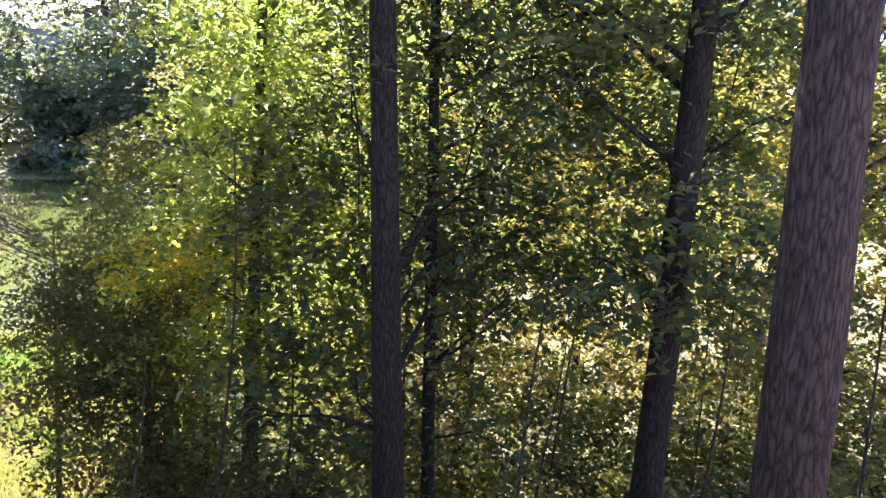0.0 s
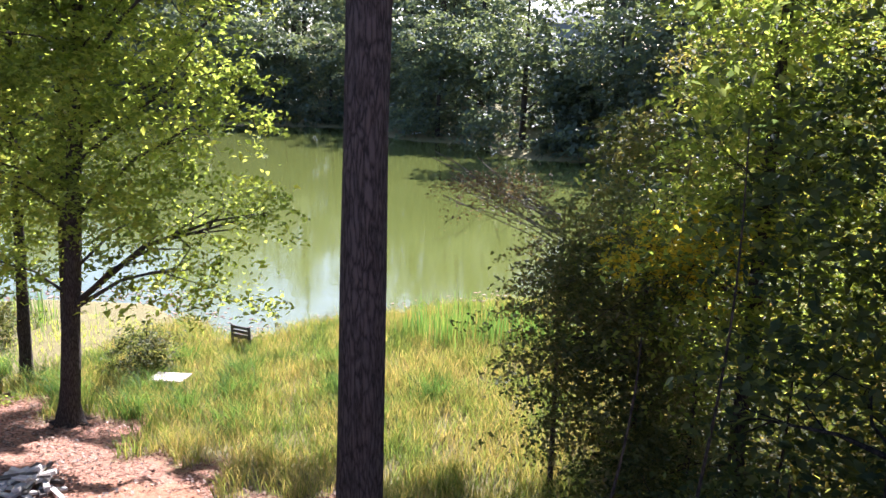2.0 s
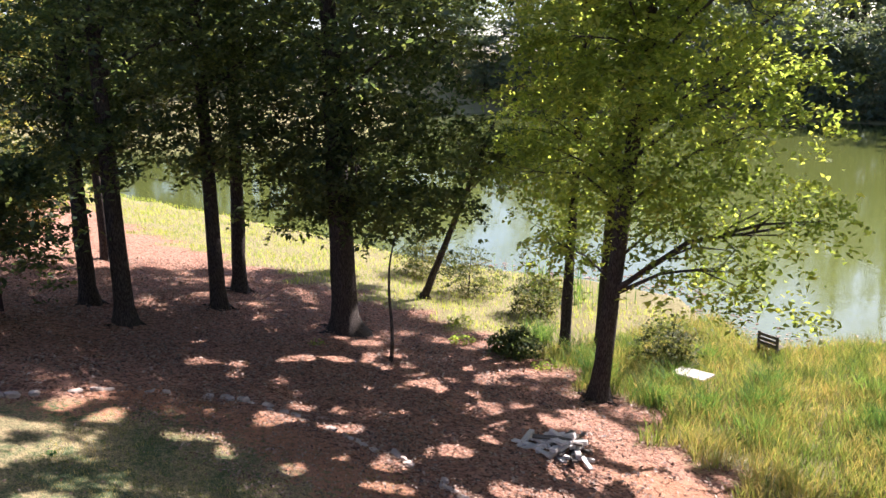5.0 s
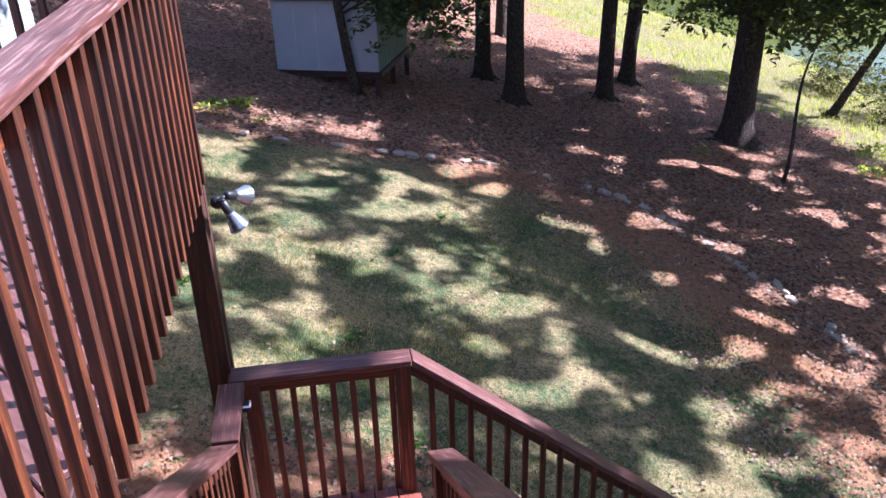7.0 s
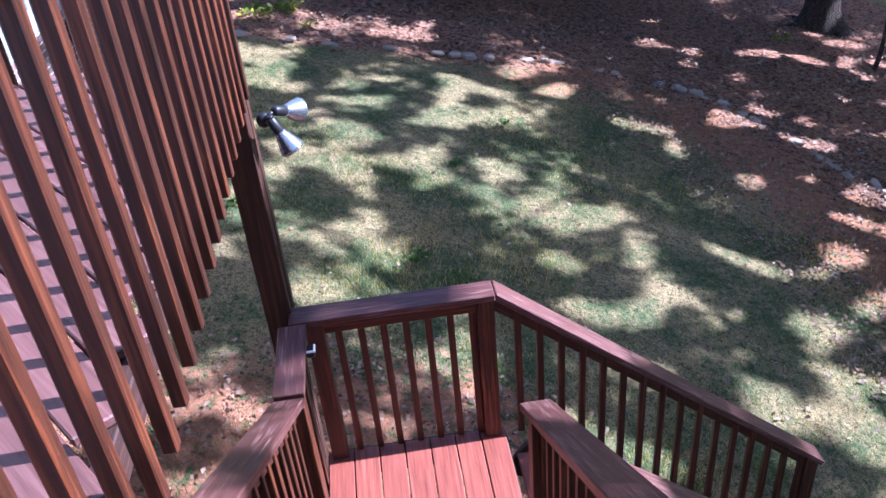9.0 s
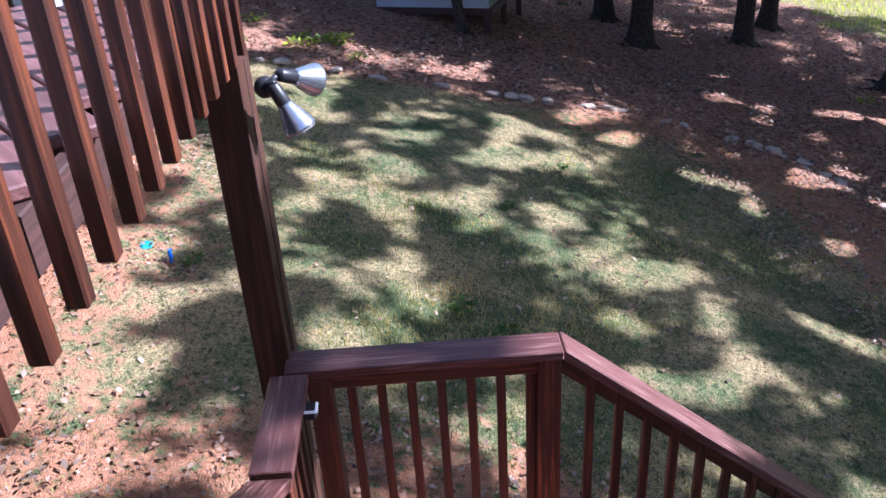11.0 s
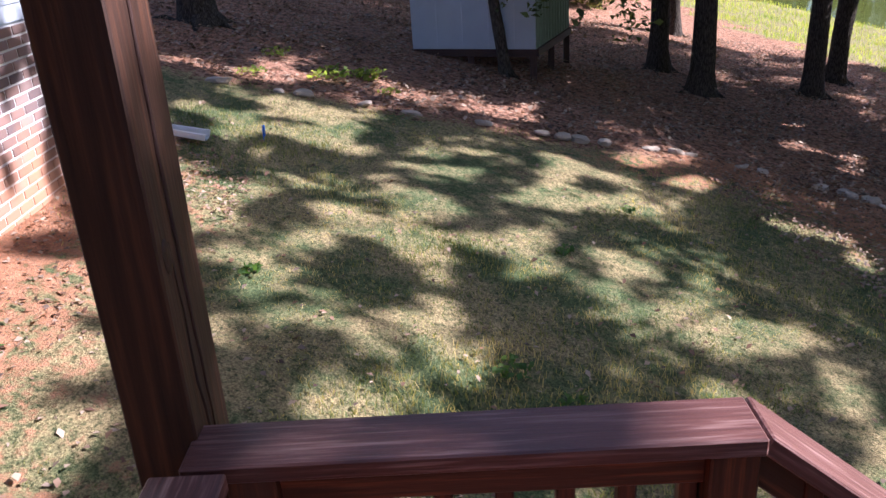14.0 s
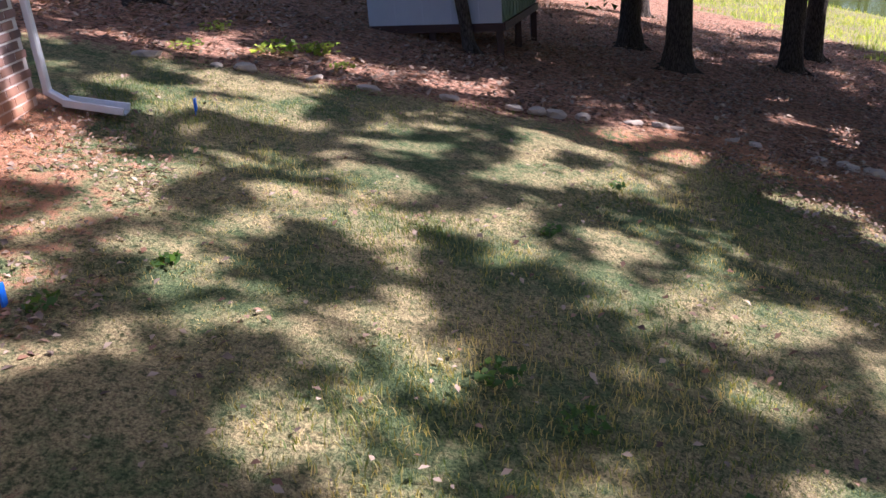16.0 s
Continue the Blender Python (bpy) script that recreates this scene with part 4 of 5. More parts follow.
tree("shrub", -0.8, 10.5, 0.04, -1.2, (0.2, 0.1), [(0.0, 0.0, 4.9, 1.1, 0.8, 0.6)], 3200, YELLOW, 0.09, "shrub branch laden with yellow leaves", 60, BARK, 12, "shrub", 1.0, twig=0.2)
tree("shrub", -3.0, 12.7, 0.05, -1.6, (0.1, 0.1), [(-1.0, 0.0, gz(-3.0, 12.7) * -1 - 1.25, 1.0, 0.6, 0.35)], 1800, BROWNLEAF, 0.06, "brownish shrub reaching over the water", 49, BARK, 20, "shrub", 1.0)
for i, (x, y, s, mat) in enumerate(((-15.64, 12.2, 0.5, OAKLEAF), (-21.5, 15.2, 1.1, BUSHLEAF), (-18.6, 15.6, 0.9, BUSHLEAF), (-24.5, 15.4, 1.0, BUSHLEAF), (-13.4, 15.2, 0.9, BUSHLEAF))):
    tree("shrub", x, y, 0.03, gz(x, y) + s * 1.4, (0.1, 0.1), [(0.0, 0.0, s * 0.75, s, s, s * 0.8)], 3200, mat, 0.09, "low bush in the rough grass by the pond", 50 + i, BARK, 8, "shrub", 1.0, twig=0.2)


for i, (x, y, hh, m) in enumerate(((-1.5, 15.5, 7, BUSHLEAF), (2.5, 16.5, 9, MAPLELEAF), (6.5, 14.5, 9, AUTUMN), (10.5, 14, 10, AUTUMN), (13, 9, 10, WOODLEAF), (5.5, 20, 12, WOODLEAF), (11, 20, 12, WOODLEAF), (0.5, 19.5, 10, WOODLEAF))):
    tree("woodland_tree", x, y, 0.1, gz(x, y) + hh * 0.8, (0.2, 0.1), [(0, 0, hh * 0.75, hh * 0.25, hh * 0.25, hh * 0.25), (0, 0, hh * 0.4, hh * 0.28, hh * 0.26, hh * 0.2), (0.5, 0, hh * 0.15, hh * 0.22, hh * 0.2, hh * 0.12)], 12000, m, 0.13, "sunlit yellow-green tree behind the thicket", 300 + i, BARK, 10, flare=1.0)
for i in range(14):
    x, y = -1.5 + i * 0.75, 6.4 + (i * 7 % 5) * 0.7
    tree("thin_tree", x, y, 0.025, gz(x, y) + 4 + (i * 5 % 3), (0.3, 0.1), [], 0, OAKLEAF, 0.1, "thin bare stem in a thicket", 330 + i, BARK, 0, bend=0.3, flare=1.0)
for i, (x, y, s, m) in enumerate(((4.0, 8.6, 1.3, AUTUMN), (5.8, 8.2, 1.3, BUSHLEAF), (2.8, 9.2, 1.2, AUTUMN), (-0.4, 8.8, 1.2, OAKLEAF), (7.6, 8.0, 1.4, AUTUMN))):
    tree("shrub", x, y, 0.04, gz(x, y) + s, (0.1, 0.1), [(0.0, 0.0, s * 0.8, s * 1.1, s, s * 0.9)], 7000, m, 0.1, "dense undergrowth shrub with browning leaves", 350 + i, BARK, 10, "shrub", 1.0)


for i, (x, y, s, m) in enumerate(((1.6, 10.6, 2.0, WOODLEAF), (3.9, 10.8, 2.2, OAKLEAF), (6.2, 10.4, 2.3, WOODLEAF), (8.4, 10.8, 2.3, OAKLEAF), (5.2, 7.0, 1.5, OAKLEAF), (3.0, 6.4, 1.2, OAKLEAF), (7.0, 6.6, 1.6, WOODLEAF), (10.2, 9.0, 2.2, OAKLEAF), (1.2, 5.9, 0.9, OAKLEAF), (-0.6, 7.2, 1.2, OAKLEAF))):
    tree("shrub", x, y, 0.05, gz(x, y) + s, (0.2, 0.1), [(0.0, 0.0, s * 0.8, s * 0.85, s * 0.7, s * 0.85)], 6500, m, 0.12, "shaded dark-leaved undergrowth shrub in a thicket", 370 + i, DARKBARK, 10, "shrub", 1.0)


# ---- the woods round the yard and over the pond ----
def woods(name, spots, label, leaf, size, n, seed, h=(9, 14)):
    for i, (x, y, s) in enumerate(spots):
        rng = np.random.default_rng(seed + i)
        hh = rng.uniform(*h) * s
        z = gz(x, y)
        tree(name, x, y, 0.02 * hh, z + hh * 0.8, (0.4, 0.2), [(0, 0, hh * 0.72, hh * 0.32, hh * 0.3, hh * 0.28), (hh * 0.1, 0, hh * 0.45, hh * 0.34, hh * 0.3, hh * 0.2), (-hh * 0.08, 0, hh * 0.13, hh * 0.34, hh * 0.26, hh * 0.15)], n, leaf, size, label, seed + i, BARK, 5, flare=1.0, twig=size * 1.6, per=30)


rw = np.random.default_rng(77)
spots = [(-31 - rw.uniform(0, 8), -14 + i * 2.6, rw.uniform(0.8, 1.1)) for i in range(8)]
woods("woodland_tree", spots, "leafy tree at the edge of the woods behind the shed", WOODLEAF, 0.26, 7000, 100, (9, 13))
for i in range(16):
    x, y = -30 - rw.uniform(0, 5), -13 + i * 1.15
    s = rw.uniform(1.2, 2.2)
    tree("shrub", x, y, 0.05, gz(x, y) + s, (0.2, 0.1), [(0, 0, s, s, s * 0.8, s * 0.95)], 4500, (WOODLEAF, MAPLELEAF, BUSHLEAF)[i % 3], 0.16, "tall undergrowth shrub along the edge of the woods", 400 + i, BARK, 6, "shrub", 1.0, twig=0.3)
fs = np.array(FARSHORE)
spots = []
for x in np.arange(-112, 56, 5.0):
    y = np.interp(x, *fs.T)
    spots.append((x + rw.uniform(-2, 2), y + rw.uniform(1, 4), rw.uniform(0.7, 1.05)))
    spots.append((x + rw.uniform(-3, 3), y + rw.uniform(12, 20), rw.uniform(1.5, 1.9)))
    spots.append((x + rw.uniform(-3, 3), y + rw.uniform(26, 40), rw.uniform(1.3, 1.65)))
spots += [(-118 - rw.uniform(0, 3) - 9 * k, y + rw.uniform(-2, 2), 0.95 + 0.3 * k) for y in range(-30, 90, 7) for k in (0, 1)]
spots += [(x, np.interp(x, *fs.T) + 60 + rw.uniform(-8, 8), 2.4) for x in np.arange(-150, 70, 8.0)]
spots = [s for s in spots if not (-20.0 < s[0] * 84 / s[1] < -13.0 and 80 < s[1] < 115)]
row = [[], [], []]
for sx, sy, ss in spots:
    d = sy - np.interp(sx, *fs.T) if sx > -113 else 30
    window = -20.5 < sx * 84 / sy < -12.5
    if d > 22 and not window:
        ss *= 1.35
    row[0 if d < 5 else (1 if d < 22 else 2)].append((sx, sy, min(ss, 0.5) if window else ss))
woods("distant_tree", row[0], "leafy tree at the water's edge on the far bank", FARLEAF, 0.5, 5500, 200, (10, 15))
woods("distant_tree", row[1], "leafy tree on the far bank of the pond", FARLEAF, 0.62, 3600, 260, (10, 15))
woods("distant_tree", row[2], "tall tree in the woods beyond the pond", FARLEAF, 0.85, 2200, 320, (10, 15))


# ---- shed ----
def shed():
    c = Vector((-17.99, 0.93, -3.45))
    u = Vector((-0.36, -0.93, 0)).normalized()      # along the white side
    w = Vector((-0.93, 0.36, 0)).normalized()       # along the green side
    L, D, H = 2.15, 2.35, 1.42
    th = thing("shed", c + u * L / 2 + w * D / 2, "small white-sided shed with a brown shingled roof on short piers", "shed")
    up = Vector((0, 0, 1))

    def sheet(name, corners, thick, mat, label=""):
        bm = bmesh.new()
        bm.faces.new([bm.verts.new(p) for p in corners])
        bmesh.ops.solidify(bm, geom=bm.faces[:], thickness=thick)
        return part(name, mesh_of(name, bm, mat), th, Matrix(), label)

    a, b, d, e = c, c + u * L, c + u * L + w * D, c + w * D
    for name, p, q, mat, lab in (("wall", a, b, SHEDW, "white panelled wall"), ("wall", e, a, SHEDG, "grey-green ribbed wall"), ("wall", b, d, SHEDG, ""), ("wall", d, e, SHEDW, "")):
        sheet(name, (p, q, q + up * H, p + up * H), 0.03, mat, lab)
    for k in range(12):
        p = a + w * (0.1 + k * 0.195) - u * 0.012
        bar("rib", p + up * 0.02, p + up * (H - 0.02), 0.025, 0.02, SHEDG, th, side=w)
    for k in (0.36, 0.8, 1.25, 1.7):
        p = a + u * k - w * 0.006
        bar("batten", p + up * 0.02, p + up * (H - 0.02), 0.012, 0.008, SHEDW, th, side=w)
    m1, m2 = a + w * D / 2 - u * 0.12 + up * (H + 0.42), b + w * D / 2 + u * 0.12 + up * (H + 0.42)
    o = 0.16
    sheet("roof", (a - w * o - u * 0.12 + up * (H - 0.02), b - w * o + u * 0.12 + up * (H - 0.02), m2, m1), 0.05, SHINGLE, "brown shingled roof slope")
    sheet("roof", (e + w * o - u * 0.12 + up * (H - 0.02), m1, m2, d + w * o + u * 0.12 + up * (H - 0.02)), 0.05, SHINGLE, "brown shingled roof slope")
    bar("skid", a - u * 0.02 - up * 0.06, b + u * 0.02 - up * 0.06, 0.05, 0.12, DARKW, th)
    bar("skid", a - up * 0.06 - u * 0.02, e - up * 0.06 - u * 0.02, 0.05, 0.12, DARKW, th)
    for p in (a, b, d, e, a + w * D * 0.5, a + u * L * 0.5):
        q = p + (u * 0.1 + w * 0.1) * 0.6
        bar("pier", (q.x, q.y, gz(q.x, q.y) - 0.1), (q.x, q.y, c.z - 0.1), 0.1, 0.1, DARKW, th, side=(0, 1, 0))


shed()

# ---- stones round the lawn ----
rs = np.random.default_rng(9)
seg = np.linalg.norm(np.diff(BORDER, axis=0), axis=1)
cum = np.concatenate(([0], np.cumsum(seg)))
border = thing("stone_border", (-12.5, 5.3, gz(-12.5, 5.3)), "curving row of rough grey stones edging the lawn", "stone border")
stone_meshes = []
for k in range(6):
    bm = bmesh.new()
    bmesh.ops.create_icosphere(bm, subdivisions=2, radius=1)
    for v in bm.verts:
        n = noise.noise(v.co * 1.4 + Vector((k * 7, 0, 0)))
        v.co *= 1 + 0.45 * n
        v.co.z = max(-0.6, min(0.65, v.co.z))
    stone_meshes.append(mesh_of("stone", bm, STONE))
s = 0.0
while s < cum[-1]:
    x, y = np.interp(s, cum, BORDER[:, 0]), np.interp(s, cum, BORDER[:, 1])
    L = rs.uniform(0.07, 0.15)
    x2, y2 = np.interp(s + 0.1, cum, BORDER[:, 0]), np.interp(s + 0.1, cum, BORDER[:, 1])
    m = pose(x, y + rs.uniform(-0.09, 0.09), gz(x, y) + 0.022, rs.uniform(-12, 12), rs.uniform(-12, 12), math.degrees(math.atan2(y2 - y, x2 - x)) + rs.uniform(-20, 20)) @ Matrix.Diagonal((L, rs.uniform(0.045, 0.08), rs.uniform(0.045, 0.075), 1))
    part("stone", stone_meshes[rs.integers(6)], border, m)
    s += L * 2 + rs.uniform(-0.04, 0.05) + (0.5 if x < -14.2 and rs.random() < 0.6 else 0) + (0.45 if rs.random() < 0.12 else 0)

# ---- wood pile ----
px, py = -10.5, 8.85
for i in range(38):
    a = rs.uniform(0, math.pi)
    lay = i // 13
    rad = (0.66, 0.42, 0.2)[lay]
    x, y = px + rs.uniform(-1, 1) * rad, py + rs.uniform(-1, 1) * rad * 0.8
    L = rs.uniform(0.3, 0.7)
    z = gz(x, y) + 0.05 + lay * 0.09 + rs.uniform(0, 0.03)
    dx, dy, dz = math.cos(a) * L / 2, math.sin(a) * L / 2, rs.uniform(-0.08, 0.08)
    b = bar("firewood", (x - dx, y - dy, z - dz), (x + dx, y + dy, z + dz), round(rs.uniform(0.06, 0.12), 2), round(rs.uniform(0.03, 0.07), 2), GREYW if rs.random() < 0.75 else DEADW)
    tagged(b, "sun-bleached split timber lying in a heap", "firewood", "wood pile")


# ---- small things in the yard ----
def blob(name, at, size, mat, label, category, seed=0, group=""):
    bm = bmesh.new()
    bmesh.ops.create_icosphere(bm, subdivisions=2, radius=1)
    for v in bm.verts:
        v.co *= 1 + 0.25 * noise.noise(v.co * 2 + Vector((seed, 0, 0)))
        v.co = Vector((v.co.x * size[0], v.co.y * size[1], v.co.z * size[2]))
    ob = new(name, mesh_of(name, bm, mat))
    place(ob, pose(*at, 0, 0, seed * 37))
    return tagged(ob, label, category, group)


def flag(x, y):
    th = thing("marker_flag", (x, y, gz(x, y)), "small blue plastic marker flag in the lawn", "marker flag", "marker flags")
    z = gz(x, y)
    bar("stem", (x, y, z - 0.02), (x, y, z + 0.13), 0.005, 0.005, BLUE, th, side=(0, 1, 0), bevel=0)
    bar("pennant", (x, y + 0.012, z + 0.02), (x, y + 0.016, z + 0.13), 0.05, 0.012, BLUE, th, side=(0, 1, 0), bevel=0.002)


flag(-12.57, -2.38)
flag(-8.95, -2.46)
blob("valve_lid", (-9.15, -2.7, gz(-9.15, -2.7) + 0.01), (0.07, 0.07, 0.02), TEAL, "teal plastic lid set in the lawn", "lid", 2)
hx, hy = -26.3, -2.1
hyd = thing("garden_ornament", (hx, hy, gz(hx, hy)), "terracotta garden ornament with a white top", "garden ornament")
part("body", lathe([(0.12, 0), (0.16, 0.15), (0.1, 0.4), (0.12, 0.45)], CLAYPOT), hyd, pose(hx, hy, gz(hx, hy) - 0.02))
part("top", lathe([(0.12, 0), (0.15, 0.06), (0.06, 0.16)], WHITE), hyd, pose(hx, hy, gz(hx, hy) + 0.43), "white rounded top")
blob("green_tub", (-26.8, -1.6, gz(-26.8, -1.6) + 0.15), (0.35, 0.3, 0.28), GREENP, "dark green overturned tub behind an ornament", "tub", 4)
th = thing("slab", (-12.2, 14.6, gz(-12.2, 14.6)), "flat pale board lying in tall grass", "board")
bar("sheet", (-12.6, 14.5, gz(-12.2, 14.6) + 0.3), (-11.75, 14.6, gz(-12.2, 14.6) + 0.33), 0.5, 0.04, GREYW, th)


def weed(x, y, s, mat, label, seed):
    rng = np.random.default_rng(seed)
    n = int(60 * s / 0.2)
    a, t = rng.uniform(0, 2 * np.pi, n), rng.uniform(0.1, 1, n) ** 0.6
    c = np.stack((x + np.cos(a) * t * s, y + np.sin(a) * t * s, gz(x, y) + 0.03 + s * 0.45 * rng.uniform(0.1, 1, n)), 1)
    v, f = leaves(c, 0.055 if s < 0.25 else 0.09, rng, droop=-0.3, narrow=0.7)
    o = tagged(new("weed", mesh_np("weed", v - (x, y, gz(x, y)), f, mat)), label, "weed", "", "stuff")
    place(o, pose(x, y, gz(x, y)))


for i, (x, y, s) in enumerate(((-8.85, -0.21, 0.13), (-8.55, 0.12, 0.12), (-9.0, -2.3, 0.08), (-9.6, -1.9, 0.08), (-8.0, 0.7, 0.12), (-10.9, 0.4, 0.08), (-7.3, 0.2, 0.1), (-12.2, 1.2, 0.08), (-7.6, -1.4, 0.1), (-8.2, -2.9, 0.07))):
    weed(x, y, s, REED, "small bright green broad-leaved weed in the lawn", 500 + i)
for i, (x, y, s) in enumerate(((-15.49, -2.09, 0.28), (-14.93, -2.97, 0.2), (-15.9, -1.6, 0.25), (-16.2, -2.9, 0.22), (-15.2, -1.3, 0.15), (-17.2, 7.6, 0.2), (-16.9, 11.5, 0.35), (-18.4, 12.6, 0.4), (-14.6, 12.2, 0.3))):
    weed(x, y, s, MAPLELEAF, "low green seedlings in leaf litter", 520 + i)


def bench(x, y):
    z = POND + 0.1
    th = thing("bench", (x, y, z), "dark weathered wooden bench at the water's edge", "bench")
    for i in range(3):
        bar("back_slat", (x - 0.32, y, z + 0.36 + i * 0.11), (x + 0.32, y - 0.1, z + 0.36 + i * 0.11), 0.03, 0.08, DEADW, th)
    for i in range(3):
        bar("seat_slat", (x - 0.32, y + 0.1 + i * 0.12, z + 0.28), (x + 0.32, y + i * 0.12, z + 0.28), 0.1, 0.03, DEADW, th)
    for dx, dy in ((-0.29, 0), (0.29, -0.1), (-0.29, 0.36), (0.29, 0.26)):
        bar("leg", (x + dx, y + dy, z - 0.1), (x + dx, y + dy, z + (0.64 if dy < 0.1 else 0.28)), 0.06, 0.06, DEADW, th, side=(0, 1, 0))


bench(-12.4, 17.9)
boat = thing("boat", (-29.5, 79.5, POND), "small pale rowing boat drawn up at the far bank", "boat")
bar("hull", (-31, 79.2, POND + 0.15), (-28.4, 80.2, POND + 0.35), 1.0, 0.35, WHITE, boat, bevel=0.12)
for i in range(16):
    x, y = -3.9 - rs.uniform(0, 1.5), 12.9 + rs.uniform(-0.6, 0.8)
    z = rs.uniform(-1.7, -0.8)
    tagged(bar("bare_branch", (-2.9, 12.4, -1.9 + rs.uniform(-0.3, 0.3)), (x, y, z), 0.012, 0.012, DEADW, bevel=0), "dark bare branch hanging over the water", "branch", "bare branches")


def far_house(x, y):
    z = gz(x, y) + 1.2
    th = thing("far_house", (x, y, z), "pale house with a grey roof among the trees over the pond", "house")
    bm = bmesh.new()
    bmesh.ops.create_cube(bm, size=1)
    for v in bm.verts:
        v.co = (x + v.co.x * 9, y + v.co.y * 7, z + 2.6 + v.co.z * 7.6)
    part("wall", mesh_of("wall", bm, SIDING), th, Matrix())
    bm = bmesh.new()
    p = [bm.verts.new(q) for q in ((x - 5, y - 4, z + 6.4), (x + 5, y - 4, z + 6.4), (x + 5, y + 4, z + 6.4), (x - 5, y + 4, z + 6.4), (x - 1, y, z + 8.4), (x + 1, y, z + 8.4))]
    for f in ((0, 1, 5, 4), (1, 2, 5), (2, 3, 4, 5), (3, 0, 4), (3, 2, 1, 0)):
        bm.faces.new([p[i] for i in f])
    part("roof", mesh_of("roof", bm, GREYMAT), th, Matrix(), "grey shingled roof")


far_house(-20.5, 108)


# ---- grass, reeds and litter ----
def blades(xy, height, width, rng, mat, name, label, lean=0.35, category="grass"):
    n = len(xy)
    z = land(xy[:, 0], xy[:, 1])
    a = rng.uniform(0, 2 * np.pi, n)
    h = height * rng.uniform(0.5, 1.25, n)
    w = width * rng.uniform(0.6, 1.2, n)
    bx, by = np.cos(a) * w / 2, np.sin(a) * w / 2
    la = rng.uniform(0, 2 * np.pi, n)
    lx, ly = np.cos(la) * h * lean * rng.uniform(0.2, 1.5, n), np.sin(la) * h * lean * rng.uniform(0.2, 1.5, n)
    p0 = np.stack((xy[:, 0] - bx, xy[:, 1] - by, z - 0.02), 1)
    p1 = np.stack((xy[:, 0] + bx, xy[:, 1] + by, z - 0.02), 1)
    m0 = np.stack((xy[:, 0] - bx * 0.8 + lx * 0.35, xy[:, 1] - by * 0.8 + ly * 0.35, z + h * 0.6), 1)
    m1 = np.stack((xy[:, 0] + bx * 0.8 + lx * 0.35, xy[:, 1] + by * 0.8 + ly * 0.35, z + h * 0.6), 1)
    tp = np.stack((xy[:, 0] + lx, xy[:, 1] + ly, z + h), 1)
    v = np.stack((p0, p1, m0, m1, tp), 1).reshape(-1, 3)
    o = np.arange(n)[:, None] * 5
    f = np.concatenate((o + (0, 1, 3), o + (0, 3, 2), o + (2, 3, 4)))
    tagged(new(name, mesh_np(name, v, f, mat)), label, category, "", "stuff")


rg = np.random.default_rng(5)


def scatter(n, x0, x1, y0, y1, keep):
    xy = np.stack((rg.uniform(x0, x1, n), rg.uniform(y0, y1, n)), 1)
    return xy[rg.random(n) < keep(xy[:, 0], xy[:, 1])]


def clump(x, y, s=1.3):
    return np.clip(0.5 + 0.5 * np.sin(x * 1.9 * s + 1.3 * np.sin(y * 1.1)) * np.cos(y * 1.7 * s + np.sin(x * 0.9)) + 0.15, 0, 1)


def dry_land(x, y):
    return land(x, y) > POND + 0.05


def near_shore(x, y):
    return y < np.interp(x, *np.array(SHORE).T) + 1.0


blades(scatter(170000, -15.5, 3, 9, 26, lambda x, y: (zones(x, y)[2] > 0.45) * near_shore(x, y) * (0.1 + 0.9 * clump(x, y, 1.6))), 0.42, 0.016, rg, TALLGRASS, "tall_grass", "tall rough yellow-green grass along the pond", 0.7)
blades(scatter(60000, -50, -14.5, 3, 19, lambda x, y: (zones(x, y)[2] > 0.5) * near_shore(x, y) * (0.15 + 0.85 * clump(x, y, 1.2))), 0.13, 0.02, rg, BANKGRASS, "bank_grass", "short bright grass on the bank")
blades(np.concatenate([rg.normal((cx, cy), (0.9, 0.5), (130, 2)) for cx, cy in ((-6.4, 19.8), (-5.6, 20.4), (-7.2, 19.5), (-4.9, 20.0), (-19.5, 17.5))]), 1.2, 0.028, rg, REED, "cattails", "tall green cattail leaves at the water's edge", 0.12, "reeds")
blades(scatter(260000, -14.9, -4, -3.4, 6.2, lambda x, y: (zones(x, y)[0] > 0.3) * (rg.random(len(x)) > zones(x, y)[1] * 0.9) * (0.1 + 0.9 * clump(x * 4.3, y * 4.3, 0.8)) * (0.35 + 0.65 * clump(x, y, 0.8)) * np.clip(1.3 + x / 16, 0.45, 1)), 0.029, 0.006, rg, LAWNBLADE, "lawn_grass", "short patchy lawn grass, green and straw-coloured", 1.3)


def litter(n, x0, x1, y0, y1, keep, size, name, label):
    xy = scatter(n, x0, x1, y0, y1, keep)
    n = len(xy)
    c = np.stack((xy[:, 0], xy[:, 1], land(xy[:, 0], xy[:, 1]) + rg.uniform(0.015, 0.05, n)), 1)
    a = rg.uniform(0, 2 * np.pi, n)
    tilt = rg.normal(size=(n, 2)) * 0.3
    d = np.stack((np.cos(a), np.sin(a), tilt[:, 0]), 1)
    s = np.stack((-np.sin(a), np.cos(a), tilt[:, 1]), 1)
    ln = (size * rg.uniform(0.5, 1.3, n))[:, None] / 2
    v = np.stack((c - d * ln, c + s * ln * 0.6 + (0, 0, 0.008), c + d * ln, c - s * ln * 0.6 + (0, 0, 0.008)), 1).reshape(-1, 3)
    tagged(new(name, mesh_np(name, v, np.arange(4 * n).reshape(n, 4), LITTERLEAF)), label, "fallen leaves", "", "stuff")


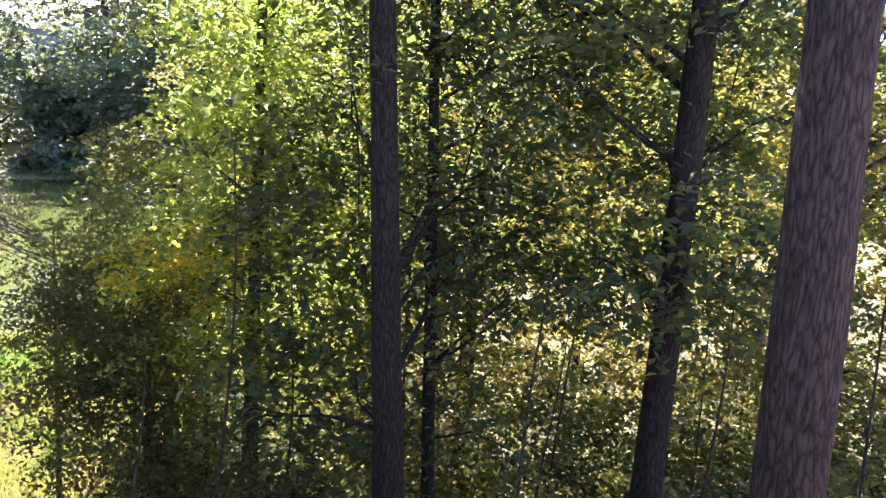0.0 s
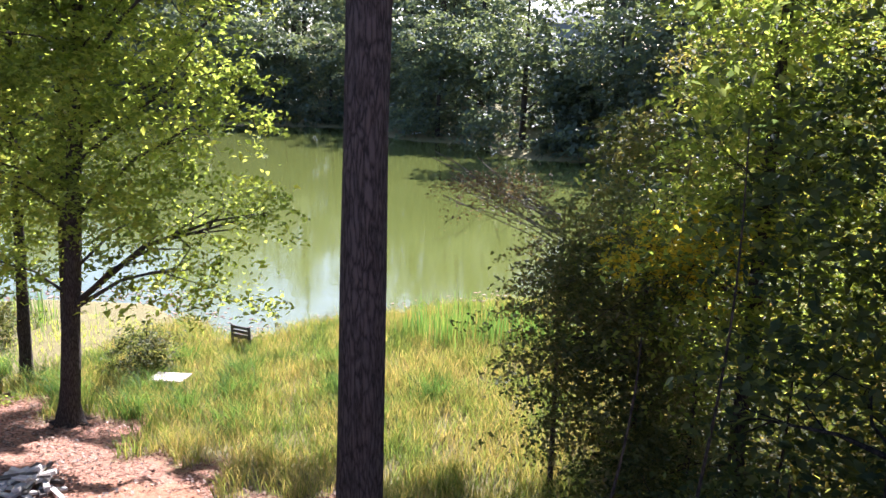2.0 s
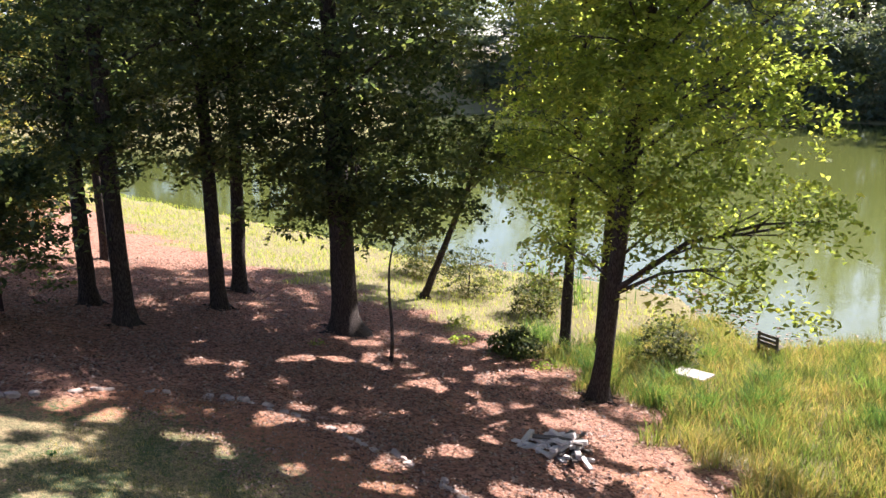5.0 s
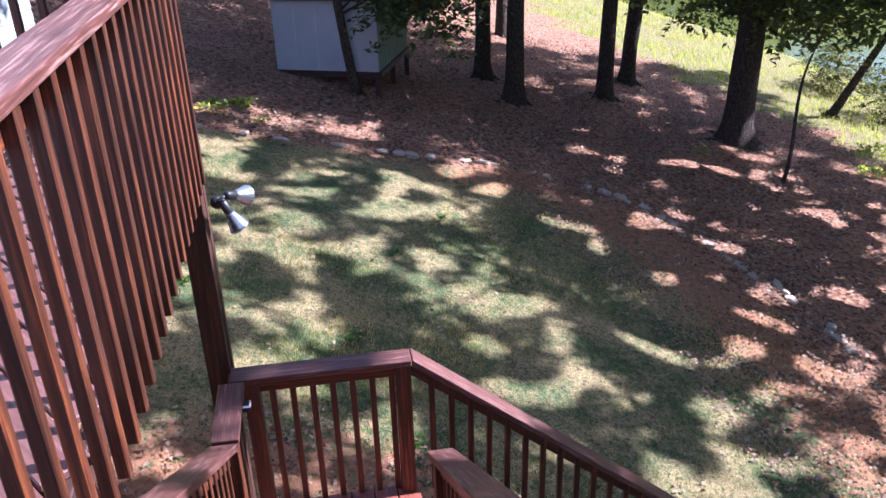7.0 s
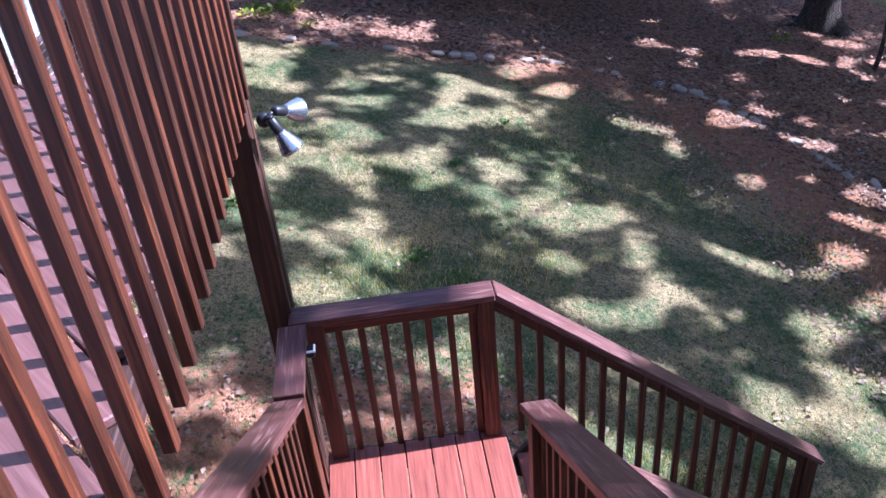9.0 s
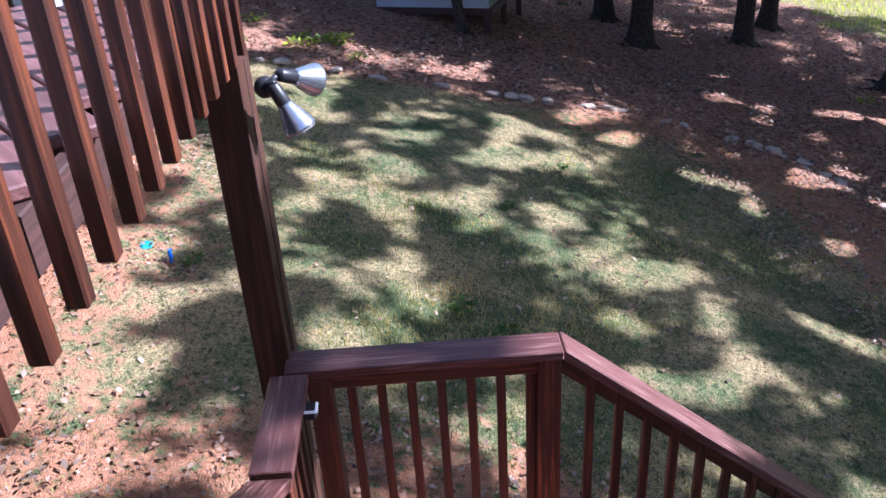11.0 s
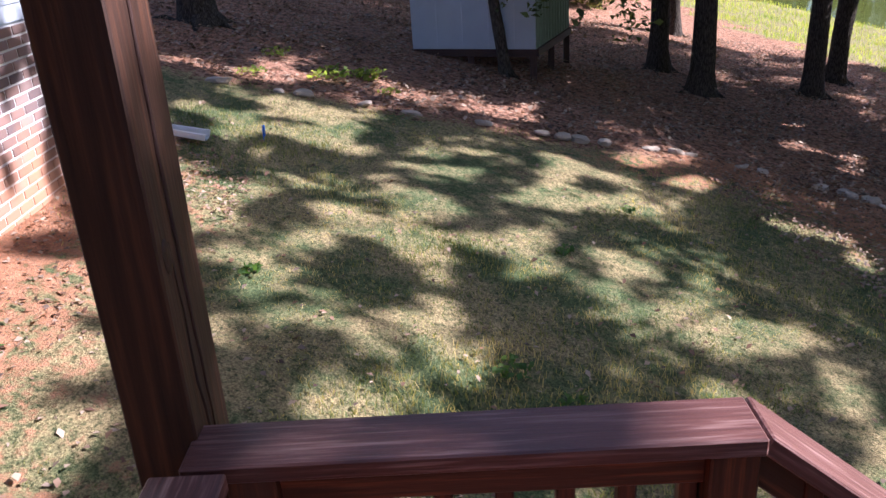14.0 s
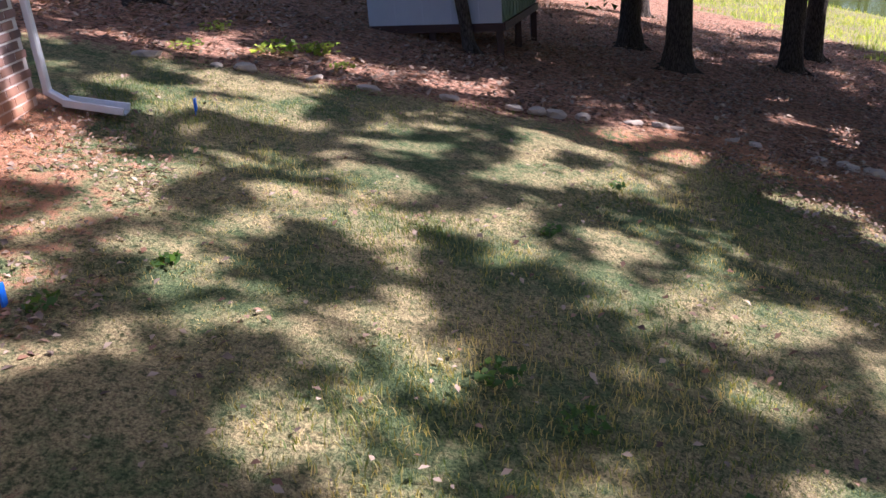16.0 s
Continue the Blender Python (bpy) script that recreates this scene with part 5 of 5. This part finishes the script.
litter(90000, -27, -5, -6, 12.5, lambda x, y: (zones(x, y)[0] < 0.3) * (zones(x, y)[2] < 0.7) * (0.15 + 0.85 * clump(x, y, 1.1)) * (1 - 0.75 * np.exp(-((x + 9.5) / 3.2) ** 2 - ((y - 9.8) / 1.8) ** 2)), 0.075, "leaf_litter", "brown fallen leaves over red soil under the trees")
litter(8500, -14.9, -5, -3.3, 6, lambda x, y: 0.25 + 0 * x, 0.05, "lawn_leaves", "scattered dry leaves on the lawn")
litter(16000, -14.9, -5, 2.5, 6.3, lambda x, y: (zones(x, y)[1] > 0.2) * (0.2 + 0.8 * clump(x, y, 2.0)), 0.05, "clay_litter", "dry leaves and chips on bare clay inside the stone edging")
wl = np.stack((rg.uniform(-26, -5, 9000), rg.uniform(15, 28, 9000)), 1)
gap = wl[:, 1] - np.interp(wl[:, 0], *np.array(SHORE).T)
wl = wl[(gap > -0.3) & (rg.random(9000) < np.clip(1 - gap / 2.6, 0, 1))]
wc = np.column_stack((wl, np.full(len(wl), POND + 0.012)))
wv, wf = leaves(wc, 0.16, rg, droop=0)
wv[:, 2] = POND + 0.012 + (wv[:, 2] - POND) * 0.12
tagged(new("water_weed", mesh_np("water_weed", wv, wf, LITTERLEAF)), "brown floating weed and dead leaves along the shore", "water weed", "", "stuff")
sedge = ((-11.9, 13.0), (-12.4, 14.0), (-11.0, 13.4), (-10.3, 14.4), (-9.6, 13.2), (-13.9, 13.3), (-14.8, 13.6), (-8.3, 15.2), (-10.9, 15.6), (-7.2, 14.2), (-16.6, 13.9), (-6.2, 15.8), (-13.1, 16.2), (-9.2, 16.8))
blades(np.concatenate([rg.normal(p, 0.22, (260, 2)) for p in sedge]), 0.62, 0.016, rg, REED, "sedge", "dark green arching sedge tufts in rough grass", 0.9, "sedge")
litter(26000, -13, -3, -3.4, 1.2, lambda x, y: 0.7 * clump(x, y, 1.4) * (zones(x, y)[1] > 0.35) * (y < np.where(x > -8.2, 0.9, -1.2) + 0.5 * np.sin(x * 1.7)), 0.045, "wood_chips", "pale wood chips and dead leaves on clay by the house")

# ---- bricks of the wall, last ----
bw, bh, jt = 0.182, 0.059, 0.016
bm = bmesh.new()
bmesh.ops.create_cube(bm, size=1)
for v in bm.verts:
    v.co = (v.co.x * bw, v.co.y * 0.03, v.co.z * bh)
bmesh.ops.bevel(bm, geom=bm.edges[:], offset=0.003, segments=1, affect="EDGES")
brick_me = mesh_of("brick", bm, BRICK)
rb = np.random.default_rng(3)
rest_v, rest_f = [], []
row, count = 0, 0
z = BRICK_TOP - bh / 2
cube = np.array([(sx, sy, sz) for sx in (-0.5, 0.5) for sy in (-0.5, 0.5) for sz in (-0.5, 0.5)])
cf = np.array(((0, 1, 3, 2), (4, 6, 7, 5), (0, 4, 5, 1), (2, 3, 7, 6), (0, 2, 6, 4), (1, 5, 7, 3)))
while z > -3.35:
    x = WX + bw / 2 + (0.1 if row % 2 else 0.0)
    while x < 3.5:
        if True:
            if x < -8.6 and count < 300:
                part("brick", brick_me, wall_n, pose(x, WY - 0.006 + rb.uniform(-0.002, 0.002), z))
                count += 1
            else:
                rest_v.append(cube * (bw, 0.03, bh) + (x, WY - 0.006, z))
        x += bw + jt
    z -= bh + jt
    row += 1
rest = np.concatenate(rest_v)
rf = np.concatenate([cf + 8 * i for i in range(len(rest_v))])
part("bricks", mesh_np("bricks", rest, rf, BRICK), wall_n, Matrix(), "red-brown bricks farther along", "stuff")
